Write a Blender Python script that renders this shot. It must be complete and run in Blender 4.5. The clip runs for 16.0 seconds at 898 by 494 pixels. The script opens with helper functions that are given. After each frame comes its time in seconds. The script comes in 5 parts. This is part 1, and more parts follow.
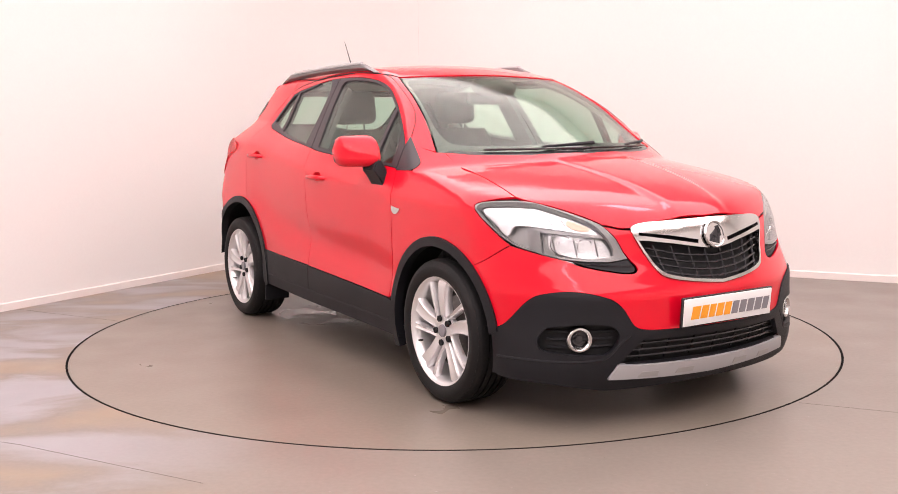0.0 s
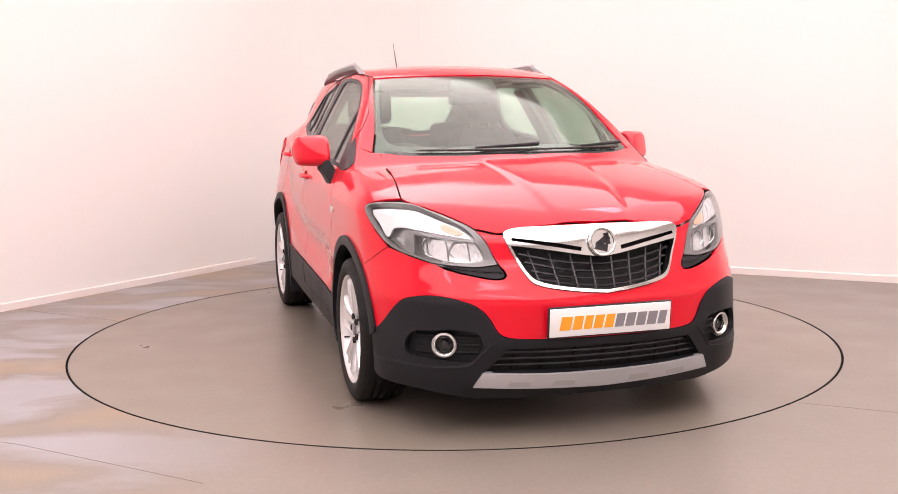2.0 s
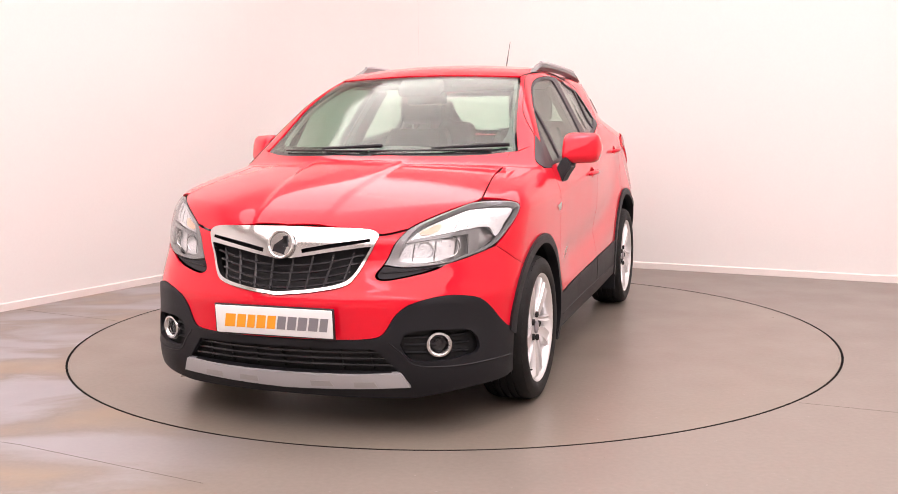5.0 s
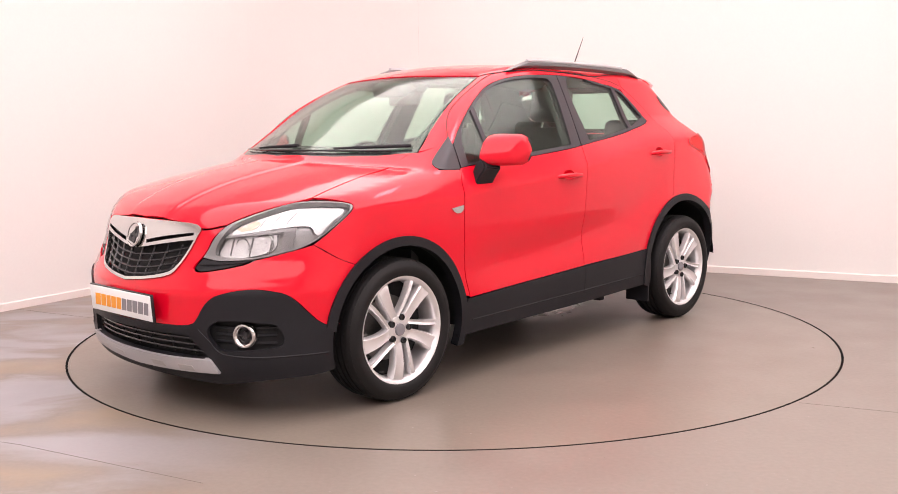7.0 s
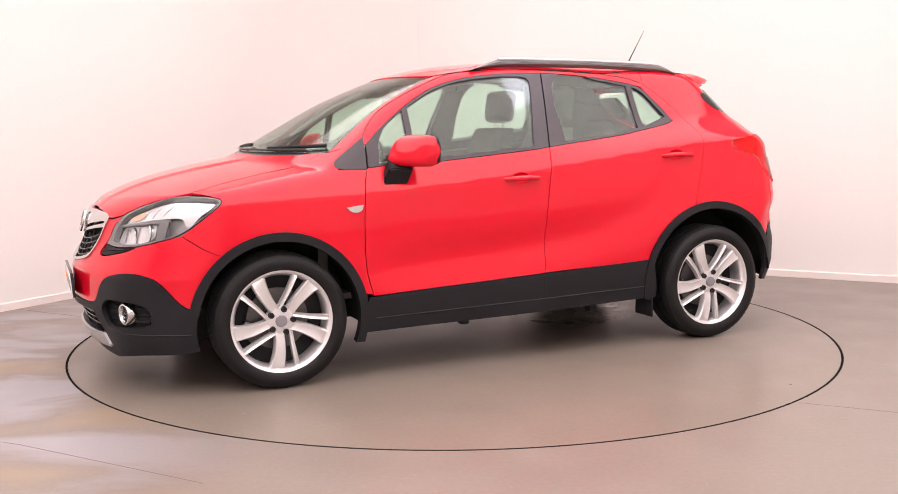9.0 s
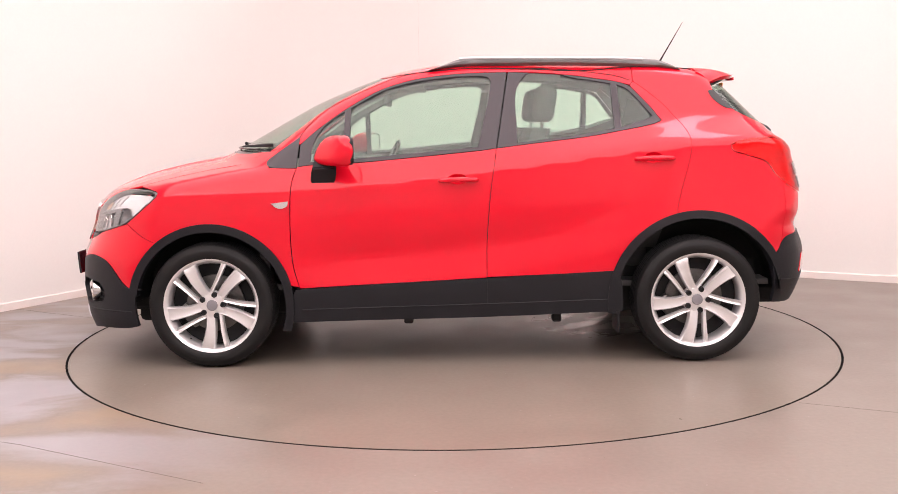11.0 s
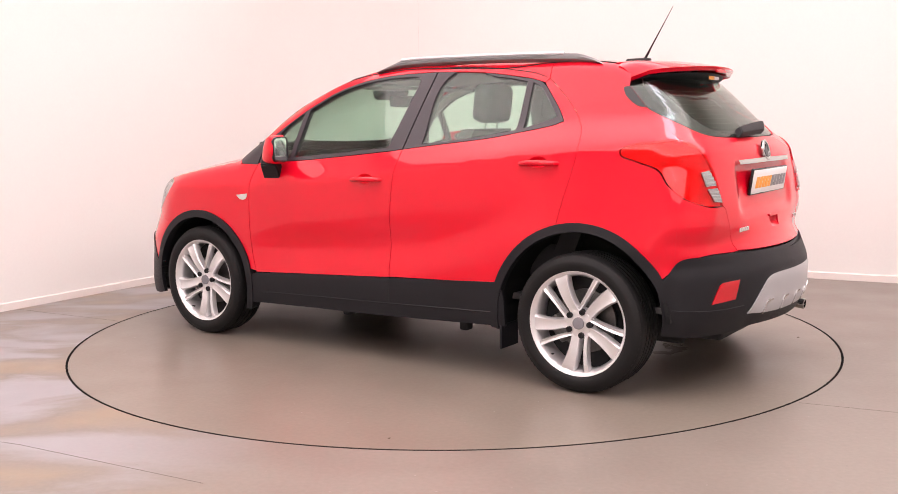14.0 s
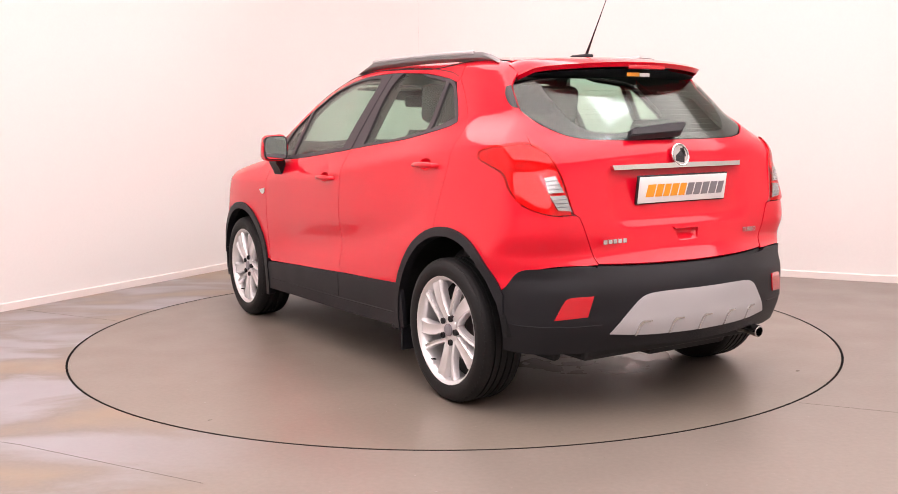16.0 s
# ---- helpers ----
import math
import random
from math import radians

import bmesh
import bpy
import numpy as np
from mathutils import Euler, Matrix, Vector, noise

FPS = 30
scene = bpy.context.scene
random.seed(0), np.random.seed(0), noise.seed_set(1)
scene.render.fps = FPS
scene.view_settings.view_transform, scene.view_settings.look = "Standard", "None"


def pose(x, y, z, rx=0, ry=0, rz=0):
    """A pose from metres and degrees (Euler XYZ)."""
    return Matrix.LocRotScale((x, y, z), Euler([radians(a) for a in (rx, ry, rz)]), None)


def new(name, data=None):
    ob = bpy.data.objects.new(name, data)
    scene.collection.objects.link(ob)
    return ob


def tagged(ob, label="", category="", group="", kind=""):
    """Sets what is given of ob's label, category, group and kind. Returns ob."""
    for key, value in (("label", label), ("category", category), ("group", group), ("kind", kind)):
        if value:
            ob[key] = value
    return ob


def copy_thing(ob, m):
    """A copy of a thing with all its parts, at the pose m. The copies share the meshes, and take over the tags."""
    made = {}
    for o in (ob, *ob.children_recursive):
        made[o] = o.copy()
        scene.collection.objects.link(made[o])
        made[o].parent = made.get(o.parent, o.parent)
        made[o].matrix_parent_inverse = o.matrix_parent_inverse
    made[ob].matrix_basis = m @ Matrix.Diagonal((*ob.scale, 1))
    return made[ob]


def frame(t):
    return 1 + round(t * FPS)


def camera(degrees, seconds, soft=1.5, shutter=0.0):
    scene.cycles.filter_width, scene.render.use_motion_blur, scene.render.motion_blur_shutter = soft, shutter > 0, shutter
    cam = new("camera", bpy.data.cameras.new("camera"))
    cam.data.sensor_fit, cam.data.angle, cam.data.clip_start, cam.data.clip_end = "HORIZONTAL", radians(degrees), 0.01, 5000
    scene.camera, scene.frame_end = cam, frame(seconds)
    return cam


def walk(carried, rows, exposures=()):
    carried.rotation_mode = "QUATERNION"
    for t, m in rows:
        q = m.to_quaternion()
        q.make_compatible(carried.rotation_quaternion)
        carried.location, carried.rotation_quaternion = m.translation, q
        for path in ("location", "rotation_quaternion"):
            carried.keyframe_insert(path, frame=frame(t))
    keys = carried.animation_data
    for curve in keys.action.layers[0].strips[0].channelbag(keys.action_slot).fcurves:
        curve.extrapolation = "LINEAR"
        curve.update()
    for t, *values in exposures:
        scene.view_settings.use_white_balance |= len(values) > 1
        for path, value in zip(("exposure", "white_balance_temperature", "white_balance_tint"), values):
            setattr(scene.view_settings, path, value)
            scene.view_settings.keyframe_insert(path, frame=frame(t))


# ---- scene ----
cam = camera(49.29, 16.0, soft=0.8)
EYE = pose(0.0, -5.908, 1.261, 90 - 7.141, 0.0, 0.222) @ pose(0, 0, 0, 0, 0, -0.654)
walk(cam, [(0.0, EYE), (16.0, EYE)], [(0.0, 0.0, 6500, 15), (16.0, 0.0, 6500, 15)])

# ---- light: a closed white studio under bright ceiling panels ----
world = bpy.data.worlds.new("studio")
world.use_nodes = True
world.node_tree.nodes["Background"].inputs[0].default_value = (1.0, 0.95, 0.9, 1)
world.node_tree.nodes["Background"].inputs[1].default_value = 0.1
scene.world = world

CEIL = 3.7
CORNER, E1, E2 = Vector((-1.28, 4.03, 0)), Vector((0.5025, 0.8646, 0)), Vector((0.889, -0.457, 0))


def room(a, b, z=0.0):
    """A place a metres along the one wall and b along the other from the far corner."""
    return CORNER - E1 * a + E2 * b + Vector((0, 0, z))


TURN = math.degrees(math.atan2(-E1.y, -E1.x))
WARM, COOL = (1.0, 0.868, 0.882), (0.90, 0.86, 1.0)
# place, size, watts and tone of the brighter fittings
STRIPS = (2.85, 5.2, 0.55, 0.8, 12, COOL), (2.2, 2.6, 0.30, 2.2, 3, WARM), (8.6, 3.2, 0.22, 2.2, 14, COOL), (8.6, 6.4, 0.22, 2.2, 14, COOL)


def lamp(name, m, size, watts, colour):
    data = bpy.data.lights.new(name, "AREA")
    data.shape, data.size, data.size_y, data.energy, data.color = "RECTANGLE", size[0], size[1], watts, colour
    ob = new(name, data)
    ob.matrix_world = m
    return ob


p = room(5.6, 4.9, CEIL - 0.07)
lamp("ceiling_glow", pose(p.x, p.y, p.z, 0, 0, TURN), (9.6, 8.4), 328, WARM)
for a, b, wide, deep, watts, tone in STRIPS:
    p = room(a, b, CEIL - 0.14)
    lamp("strip_light", pose(p.x, p.y, p.z, 0, 0, TURN), (wide, deep), watts, tone)


# ---- materials ----
def mat(name, colour, rough=0.5, metal=0.0, coat=0.0, vary=0.08, scale=6.0, fine=180.0, bump=0.0, rough_vary=0.08, spec=0.5, coat_rough=0.04):
    """A surface with large stains and fine grain, in object space."""
    m = bpy.data.materials.new(name)
    m.use_nodes = True
    nt = m.node_tree
    b = nt.nodes["Principled BSDF"]
    co = nt.nodes.new("ShaderNodeTexCoord")
    big, small = nt.nodes.new("ShaderNodeTexNoise"), nt.nodes.new("ShaderNodeTexNoise")
    big.inputs["Scale"].default_value, small.inputs["Scale"].default_value = scale, fine
    big.inputs["Detail"].default_value = 5
    for n in (big, small):
        nt.links.new(co.outputs["Object"], n.inputs["Vector"])
    add = nt.nodes.new("ShaderNodeMath")
    add.operation = "ADD"
    nt.links.new(big.outputs["Fac"], add.inputs[0])
    nt.links.new(small.outputs["Fac"], add.inputs[1])
    ramp = nt.nodes.new("ShaderNodeMapRange")
    ramp.inputs["From Min"].default_value, ramp.inputs["From Max"].default_value = 0.6, 1.4
    ramp.inputs["To Min"].default_value, ramp.inputs["To Max"].default_value = 1 - vary, 1 + vary
    nt.links.new(add.outputs[0], ramp.inputs["Value"])
    mul = nt.nodes.new("ShaderNodeVectorMath")
    mul.operation = "SCALE"
    mul.inputs[0].default_value = colour
    nt.links.new(ramp.outputs[0], mul.inputs["Scale"])
    nt.links.new(mul.outputs[0], b.inputs["Base Color"])
    rr = nt.nodes.new("ShaderNodeMapRange")
    rr.inputs["To Min"].default_value, rr.inputs["To Max"].default_value = max(0, rough - rough_vary), min(1, rough + rough_vary)
    nt.links.new(big.outputs["Fac"], rr.inputs["Value"])
    nt.links.new(rr.outputs[0], b.inputs["Roughness"])
    b.inputs["Metallic"].default_value = metal
    b.inputs["Coat Weight"].default_value = coat
    b.inputs["Coat Roughness"].default_value = coat_rough
    b.inputs["Coat IOR"].default_value = 1.42
    b.inputs["Specular IOR Level"].default_value = spec
    if bump:
        bp = nt.nodes.new("ShaderNodeBump")
        bp.inputs["Strength"].default_value, bp.inputs["Distance"].default_value = bump, 0.002
        nt.links.new(small.outputs["Fac"], bp.inputs["Height"])
        nt.links.new(bp.outputs[0], b.inputs["Normal"])
    return m


def clear(name, tint, gloss=0.02, base=0.04):
    """A thin clear pane: tinted, with mirror gloss that grows towards grazing angles."""
    m = bpy.data.materials.new(name)
    m.use_nodes = True
    nt = m.node_tree
    nt.nodes.remove(nt.nodes["Principled BSDF"])
    tr, gl, mix, lw, up, amt = (nt.nodes.new("ShaderNode" + k) for k in ("BsdfTransparent", "BsdfGlossy", "MixShader", "LayerWeight", "Math", "MapRange"))
    tr.inputs[0].default_value = (*tint, 1)
    gl.inputs["Roughness"].default_value = gloss
    lw.inputs["Blend"].default_value = 0.5
    up.operation, up.inputs[1].default_value = "POWER", 5.0
    amt.inputs["To Min"].default_value, amt.inputs["To Max"].default_value = base, 0.9
    nt.links.new(lw.outputs["Facing"], up.inputs[0])
    nt.links.new(up.outputs[0], amt.inputs["Value"])
    nt.links.new(amt.outputs[0], mix.inputs[0])
    nt.links.new(tr.outputs[0], mix.inputs[1])
    nt.links.new(gl.outputs[0], mix.inputs[2])
    nt.links.new(mix.outputs[0], nt.nodes["Material Output"].inputs[0])
    return m


def glow(name, colour, power):
    m = bpy.data.materials.new(name)
    m.use_nodes = True
    b = m.node_tree.nodes["Principled BSDF"]
    b.inputs["Base Color"].default_value = (*colour, 1)
    b.inputs["Emission Color"].default_value = (*colour, 1)
    b.inputs["Emission Strength"].default_value = power
    return m


RED = mat("red_paint", (0.70, 0.0015, 0.018), 0.45, 0.0, 1.0, vary=0.03, fine=900, rough_vary=0.03, spec=0.10, coat_rough=0.05)
BLACK = mat("black_grained_plastic", (0.0085, 0.0085, 0.0112), 0.50, vary=0.2, fine=420, bump=0.25, spec=0.31)
GAP_SHADE = mat("gap_shade_black", (0.004, 0.0035, 0.0035), 0.9, spec=0.1)
DARK = mat("dark_hollow", (0.012, 0.012, 0.013), 0.8)
GLOSS = mat("gloss_black_trim", (0.018, 0.017, 0.02), 0.22, vary=0.1)
PILLAR = mat("satin_black_film", (0.030, 0.025, 0.031), 0.42, vary=0.1)
CHROME = mat("chrome", (0.66, 0.655, 0.65), 0.14, 1.0, vary=0.02, rough_vary=0.03)
SATIN = mat("satin_silver_paint", (0.50, 0.50, 0.52), 0.4, 0.35, 0.3, vary=0.04, fine=700)
ALLOY = mat("silver_alloy", (0.80, 0.79, 0.80), 0.32, 0.65, 0.6, vary=0.05, fine=600)
RAIL = mat("satin_grey_rail", (0.17, 0.165, 0.168), 0.42, 0.1, vary=0.1)
RUBBER = mat("tyre_rubber", (0.007, 0.0066, 0.007), 0.6, vary=0.25, fine=260, bump=0.3, spec=0.3)
STEEL = mat("brake_steel", (0.16, 0.155, 0.15), 0.4, 0.9, vary=0.2, fine=90)
GLASS = clear("greenish_car_glass", (0.82, 0.93, 0.87), 0.09, 0.05)
LENS = clear("clear_lamp_lens", (0.98, 0.985, 0.99), 0.02, 0.03)
REDLENS = mat("red_lamp_plastic", (0.55, 0.004, 0.014), 0.14, 0.0, 1.0, vary=0.06)
REDGLASS = clear("red_lamp_lens", (0.96, 0.055, 0.10), 0.02, 0.05)
AMBER = mat("amber_bulb", (0.72, 0.48, 0.34), 0.25, vary=0.1)
WHITE = mat("white_plate", (0.82, 0.82, 0.82), 0.35, vary=0.02)
ORANGE = mat("orange_print", (0.90, 0.36, 0.02), 0.4, vary=0.05)
GREY = mat("grey_print", (0.22, 0.21, 0.23), 0.4, vary=0.05)
FABRIC = mat("charcoal_seat_fabric", (0.07, 0.068, 0.072), 0.9, vary=0.25, fine=500, bump=0.5)
TRIM = mat("dark_grey_trim", (0.085, 0.084, 0.084), 0.6, vary=0.12, fine=400, bump=0.2)
LINING = mat("pale_grey_lining", (0.42, 0.40, 0.37), 0.9, vary=0.06, fine=500)
MIRROR = mat("mirror_glass", (0.9, 0.9, 0.9), 0.02, 1.0, vary=0.0, rough_vary=0.0)
WALLPAINT = mat("warm_white_wall_paint", (0.78, 0.765, 0.742), 0.75, vary=0.015, scale=0.7, fine=60, bump=0.05)
SKIRT = mat("white_gloss_skirting", (0.78, 0.73, 0.70), 0.4, vary=0.03)
CEILING = mat("white_ceiling_paint", (0.8, 0.78, 0.75), 0.8, vary=0.02)
DIFFUSER = glow("panel_diffuser", (1.0, 0.93, 0.88), 1.6)
BEZEL = mat("grey_satin_bezel", (0.42, 0.41, 0.41), 0.35, 0.2, vary=0.05)
LAMPGREY = mat("dark_grey_lamp_bezel", (0.21, 0.206, 0.206), 0.35, 0.2, vary=0.05)
CUT = mat("dust_filled_saw_cut", (0.135, 0.112, 0.095), 0.7)
FACET = mat("rippled_lamp_reflector", (0.86, 0.86, 0.87), 0.22, 0.55, vary=0.15, scale=30, fine=90, bump=0.9, rough_vary=0.08)
REDFACET = mat("rippled_red_reflector", (0.85, 0.60, 0.58), 0.3, 0.2, vary=0.25, scale=14, fine=110, bump=0.7)
SILVERED = mat("silvered_lamp_backing", (0.46, 0.46, 0.46), 0.25, 0.6, vary=0.1)
FRAME = mat("white_metal_frame", (0.8, 0.8, 0.8), 0.4)


def concrete(name, tone, worn, rough, spread, wet):
    """Sealed concrete: cloudy stains, grain and flecks; streaks of wear where spread says, damp marks with a painted
    pale sheen round wet (x, y, radius).
    """
    m = mat(name, tone, rough, vary=0.10, scale=2.6, fine=45, bump=0.12, rough_vary=0.14)
    nt = m.node_tree
    b = nt.nodes["Principled BSDF"]
    co = nt.nodes.new("ShaderNodeTexCoord")

    def node(kind, **values):
        n = nt.nodes.new("ShaderNode" + kind)
        for k, v in values.items():
            n.inputs[k.replace("_", " ")].default_value = v
        return n

    def blend(old, fac, colour):
        x = nt.nodes.new("ShaderNodeMix")
        x.data_type = "RGBA"
        x.inputs["B"].default_value = (*colour, 1)
        nt.links.new(fac, x.inputs["Factor"])
        nt.links.new(old, x.inputs["A"])
        return x.outputs["Result"]

    def times(a, c):
        x = nt.nodes.new("ShaderNodeMath")
        x.operation = "MULTIPLY"
        nt.links.new(a, x.inputs[0])
        nt.links.new(c, x.inputs[1])
        return x.outputs[0]

    def ranged(value, lo, hi, top):
        x = node("MapRange", From_Min=lo, From_Max=hi, To_Max=top)
        nt.links.new(value, x.inputs["Value"])
        return x.outputs[0]

    mp = node("Mapping", Rotation=(0, 0, radians(-17)), Scale=(0.55, 1.5, 1))
    nt.links.new(co.outputs["Object"], mp.inputs["Vector"])
    n = node("TexNoise", Scale=1.5, Detail=8, Distortion=0.8)
    nt.links.new(mp.outputs[0], n.inputs["Vector"])
    xyz = node("SeparateXYZ")
    nt.links.new(co.outputs["Object"], xyz.inputs[0])
    where = ranged(xyz.outputs["X"], spread[0], spread[1], 1.0)
    # broad bands left by mopping, side by side
    lane = nt.nodes.new("ShaderNodeVectorMath")
    lane.operation, lane.inputs[1].default_value = "DOT_PRODUCT", (-1.68, 5.61, 0)
    nt.links.new(co.outputs["Object"], lane.inputs[0])
    shift = nt.nodes.new("ShaderNodeMath")
    shift.operation, shift.inputs[1].default_value = "SUBTRACT", 2.3
    nt.links.new(lane.outputs["Value"], shift.inputs[0])
    swing = nt.nodes.new("ShaderNodeMath")
    swing.operation = "COSINE"
    nt.links.new(shift.outputs[0], swing.inputs[0])
    mixed = nt.nodes.new("ShaderNodeMath")
    mixed.operation, mixed.inputs[1].default_value = "MULTIPLY_ADD", 0.075
    nt.links.new(swing.outputs[0], mixed.inputs[0])
    nt.links.new(n.outputs["Fac"], mixed.inputs[2])
    cloud = mixed.outputs[0]
    colour = b.inputs["Base Color"].links[0].from_socket
    colour = blend(colour, times(ranged(cloud, 0.50, 0.62, worn), where), (0.315, 0.314, 0.345))
    colour = blend(colour, times(ranged(cloud, 0.49, 0.36, worn), where), (0.285, 0.216, 0.145))
    # flecks and pits
    speck = node("TexNoise", Scale=38, Detail=2)
    nt.links.new(co.outputs["Object"], speck.inputs["Vector"])
    colour = blend(colour, ranged(speck.outputs["Fac"], 0.74, 0.80, 0.5), (0.40, 0.38, 0.36))
    colour = blend(colour, ranged(speck.outputs["Fac"], 0.25, 0.20, 0.6), (0.10, 0.08, 0.07))
    if wet:
        far = nt.nodes.new("ShaderNodeVectorMath")
        far.operation = "DISTANCE"
        far.inputs[1].default_value = (wet[0], wet[1], 0)
        nt.links.new(co.outputs["Object"], far.inputs[0])
        blot = node("TexNoise", Scale=5.5, Detail=5, Distortion=0.5)
        nt.links.new(co.outputs["Object"], blot.inputs["Vector"])
        near = ranged(far.outputs["Value"], wet[2], wet[2] * 0.6, 1.0)
        damp = times(ranged(blot.outputs["Fac"], 0.50, 0.54, 1.0), near)
        # the bright reflection on the damp marks is put into the colour as pale grey
        colour = blend(colour, times(ranged(blot.outputs["Fac"], 0.50, 0.54, 0.75), near), (0.46, 0.44, 0.42))
        slick = blend(b.inputs["Roughness"].links[0].from_socket, damp, (0.12, 0.12, 0.12))
        nt.links.new(slick, b.inputs["Roughness"])
    nt.links.new(colour, b.inputs["Base Color"])
    return m


CONCRETE = concrete("sealed_concrete", (0.205, 0.178, 0.154), 0.70, 0.38, (-0.7, -1.6), None)
DISC = concrete("turntable_screed", (0.205, 0.176, 0.146), 0.0, 0.33, (2.0, -2.0), (0.27, -0.95, 0.50))


# ---- mesh helpers ----
def part(name, bm, material, parent=None, label="", smooth=False):
    """Links a bmesh as one mesh object, under a thing or a part where one is given."""
    me = bpy.data.meshes.new(name)
    bmesh.ops.recalc_face_normals(bm, faces=bm.faces)
    bm.to_mesh(me)
    bm.free()
    if smooth:
        me.shade_smooth()
        me.set_sharp_from_angle(angle=radians(38))
    me.materials.append(material)
    ob = new(name, me)
    ob.parent = parent
    return tagged(ob, label)


def box(bm, size, place, bevel=0.0, turn=None, segs=2):
    """Adds a box, with rounded edges where bevel is given, to bm."""
    m = Matrix.Translation(place) @ (turn or Matrix.Identity(4)) @ Matrix.Diagonal((*size, 1))
    made = bmesh.ops.create_cube(bm, size=1.0, matrix=m)["verts"]
    if bevel:
        bmesh.ops.bevel(bm, geom=list({e for v in made for e in v.link_edges}), offset=bevel, segments=segs, affect="EDGES", profile=0.5)
    return bm


def tube(bm, path, radius, sides=8, caps=True):
    """Adds a round bar along a path to bm."""
    path = [Vector(p) for p in path]
    rings = []
    for i, p in enumerate(path):
        d = (path[min(i + 1, len(path) - 1)] - path[max(i - 1, 0)]).normalized()
        a = d.orthogonal().normalized() if not rings else (rings[-1][1] - d * rings[-1][1].dot(d)).normalized()
        r = radius[i] if isinstance(radius, (list, tuple)) else radius
        c = d.cross(a)
        rings.append(([bm.verts.new(p + (a * math.cos(k) + c * math.sin(k)) * r) for k in (2 * math.pi * j / sides for j in range(sides))], a))
    for (r0, _), (r1, _) in zip(rings, rings[1:]):
        for j in range(sides):
            bm.faces.new((r0[j], r0[(j + 1) % sides], r1[(j + 1) % sides], r1[j]))
    if caps:
        bm.faces.new(rings[0][0])
        bm.faces.new(rings[-1][0])
    return bm


def spun(bm, profile, steps=64, m=None, axis="x"):
    """Adds a turned shape: profile of (along the axis, radius)."""
    rings = []
    for s in range(steps):
        a = 2 * math.pi * s / steps
        ring = []
        for h, r in profile:
            p = Vector((h, r * math.cos(a), r * math.sin(a)))
            ring.append(bm.verts.new(m @ p if m else p))
        rings.append(ring)
    for s in range(steps):
        r0, r1 = rings[s], rings[(s + 1) % steps]
        for j in range(len(profile) - 1):
            if profile[j][1] < 1e-6 and profile[j + 1][1] < 1e-6:
                continue
            bm.faces.new((r0[j], r1[j], r1[j + 1], r0[j + 1]))
    bmesh.ops.remove_doubles(bm, verts=bm.verts, dist=1e-5)
    return bm


def sheet(bm, loop, z0, z1):
    """Adds a flat slab over a loop of (x, y) places."""
    lo, hi = [bm.verts.new((x, y, z0)) for x, y in loop], [bm.verts.new((x, y, z1)) for x, y in loop]
    bm.faces.new(hi)
    bm.faces.new(lo[::-1])
    for i in range(len(loop)):
        j = (i + 1) % len(loop)
        bm.faces.new((lo[i], lo[j], hi[j], hi[i]))
    return bm


# ---- the room ----
LONG, WIDE, COVE = 12.0, 10.0, 1.1
corners = [room(0, 0), room(LONG, 0), room(LONG, WIDE), room(0, WIDE)]
for i, name in enumerate(("wall_west", "wall_south", "wall_east", "wall_north")):
    p, q = corners[i], corners[(i + 1) % 4]
    d = (q - p).normalized()
    out = Vector((d.y, -d.x, 0))
    if out.dot(room(6, 5) - p) > 0:
        out = -out
    if i == 0:
        p = p + d * COVE
    if i == 3:
        q = q - d * COVE
    bm = sheet(bmesh.new(), [(v.x, v.y) for v in (p, q, q + out * 0.15, p + out * 0.15)], -0.1, CEIL)
    tagged(part(name, bm, WALLPAINT), "plain warm white painted studio wall", "wall", kind="structure")
    a, c = p + d * 0.012, q - d * 0.012
    bm = bmesh.new()
    rows = []
    for depth, z in ((0.0, 0.0), (0.013, 0.0), (0.013, 0.05), (0.006, 0.058), (0.0, 0.058)):
        rows.append([bm.verts.new(v - out * (depth + 0.002) + Vector((0, 0, z))) for v in (a, c)])
    for r0, r1 in zip(rows, rows[1:] + rows[:1]):
        bm.faces.new((r0[0], r0[1], r1[1], r1[0]))
    bm.faces.new([r[0] for r in rows])
    bm.faces.new([r[1] for r in rows])
    tagged(part("baseboard", bm, SKIRT), "low white painted skirting board along the wall", "skirting", kind="structure")

bm = bmesh.new()
cove = []
for i in range(25):
    t = i / 24
    a, b = COVE * (1 - t) ** 2, COVE * t * t
    v, w = room(a, b), room(a - 0.15, b - 0.15)
    cove.append([bm.verts.new(c) for c in ((v.x, v.y, -0.1), (v.x, v.y, CEIL), (w.x, w.y, CEIL), (w.x, w.y, -0.1))])
for r0, r1 in zip(cove, cove[1:]):
    for j in range(4):
        bm.faces.new((r0[j], r0[(j + 1) % 4], r1[(j + 1) % 4], r1[j]))
bm.faces.new(cove[0]), bm.faces.new(cove[-1])
tagged(part("wall_cove", bm, WALLPAINT, smooth=True), "rounded warm white corner of the studio wall", "wall", kind="structure")
tagged(part("ceiling", sheet(bmesh.new(), [(v.x, v.y) for v in corners], CEIL, CEIL + 0.1), CEILING), "plain white painted ceiling", "ceiling", kind="structure")

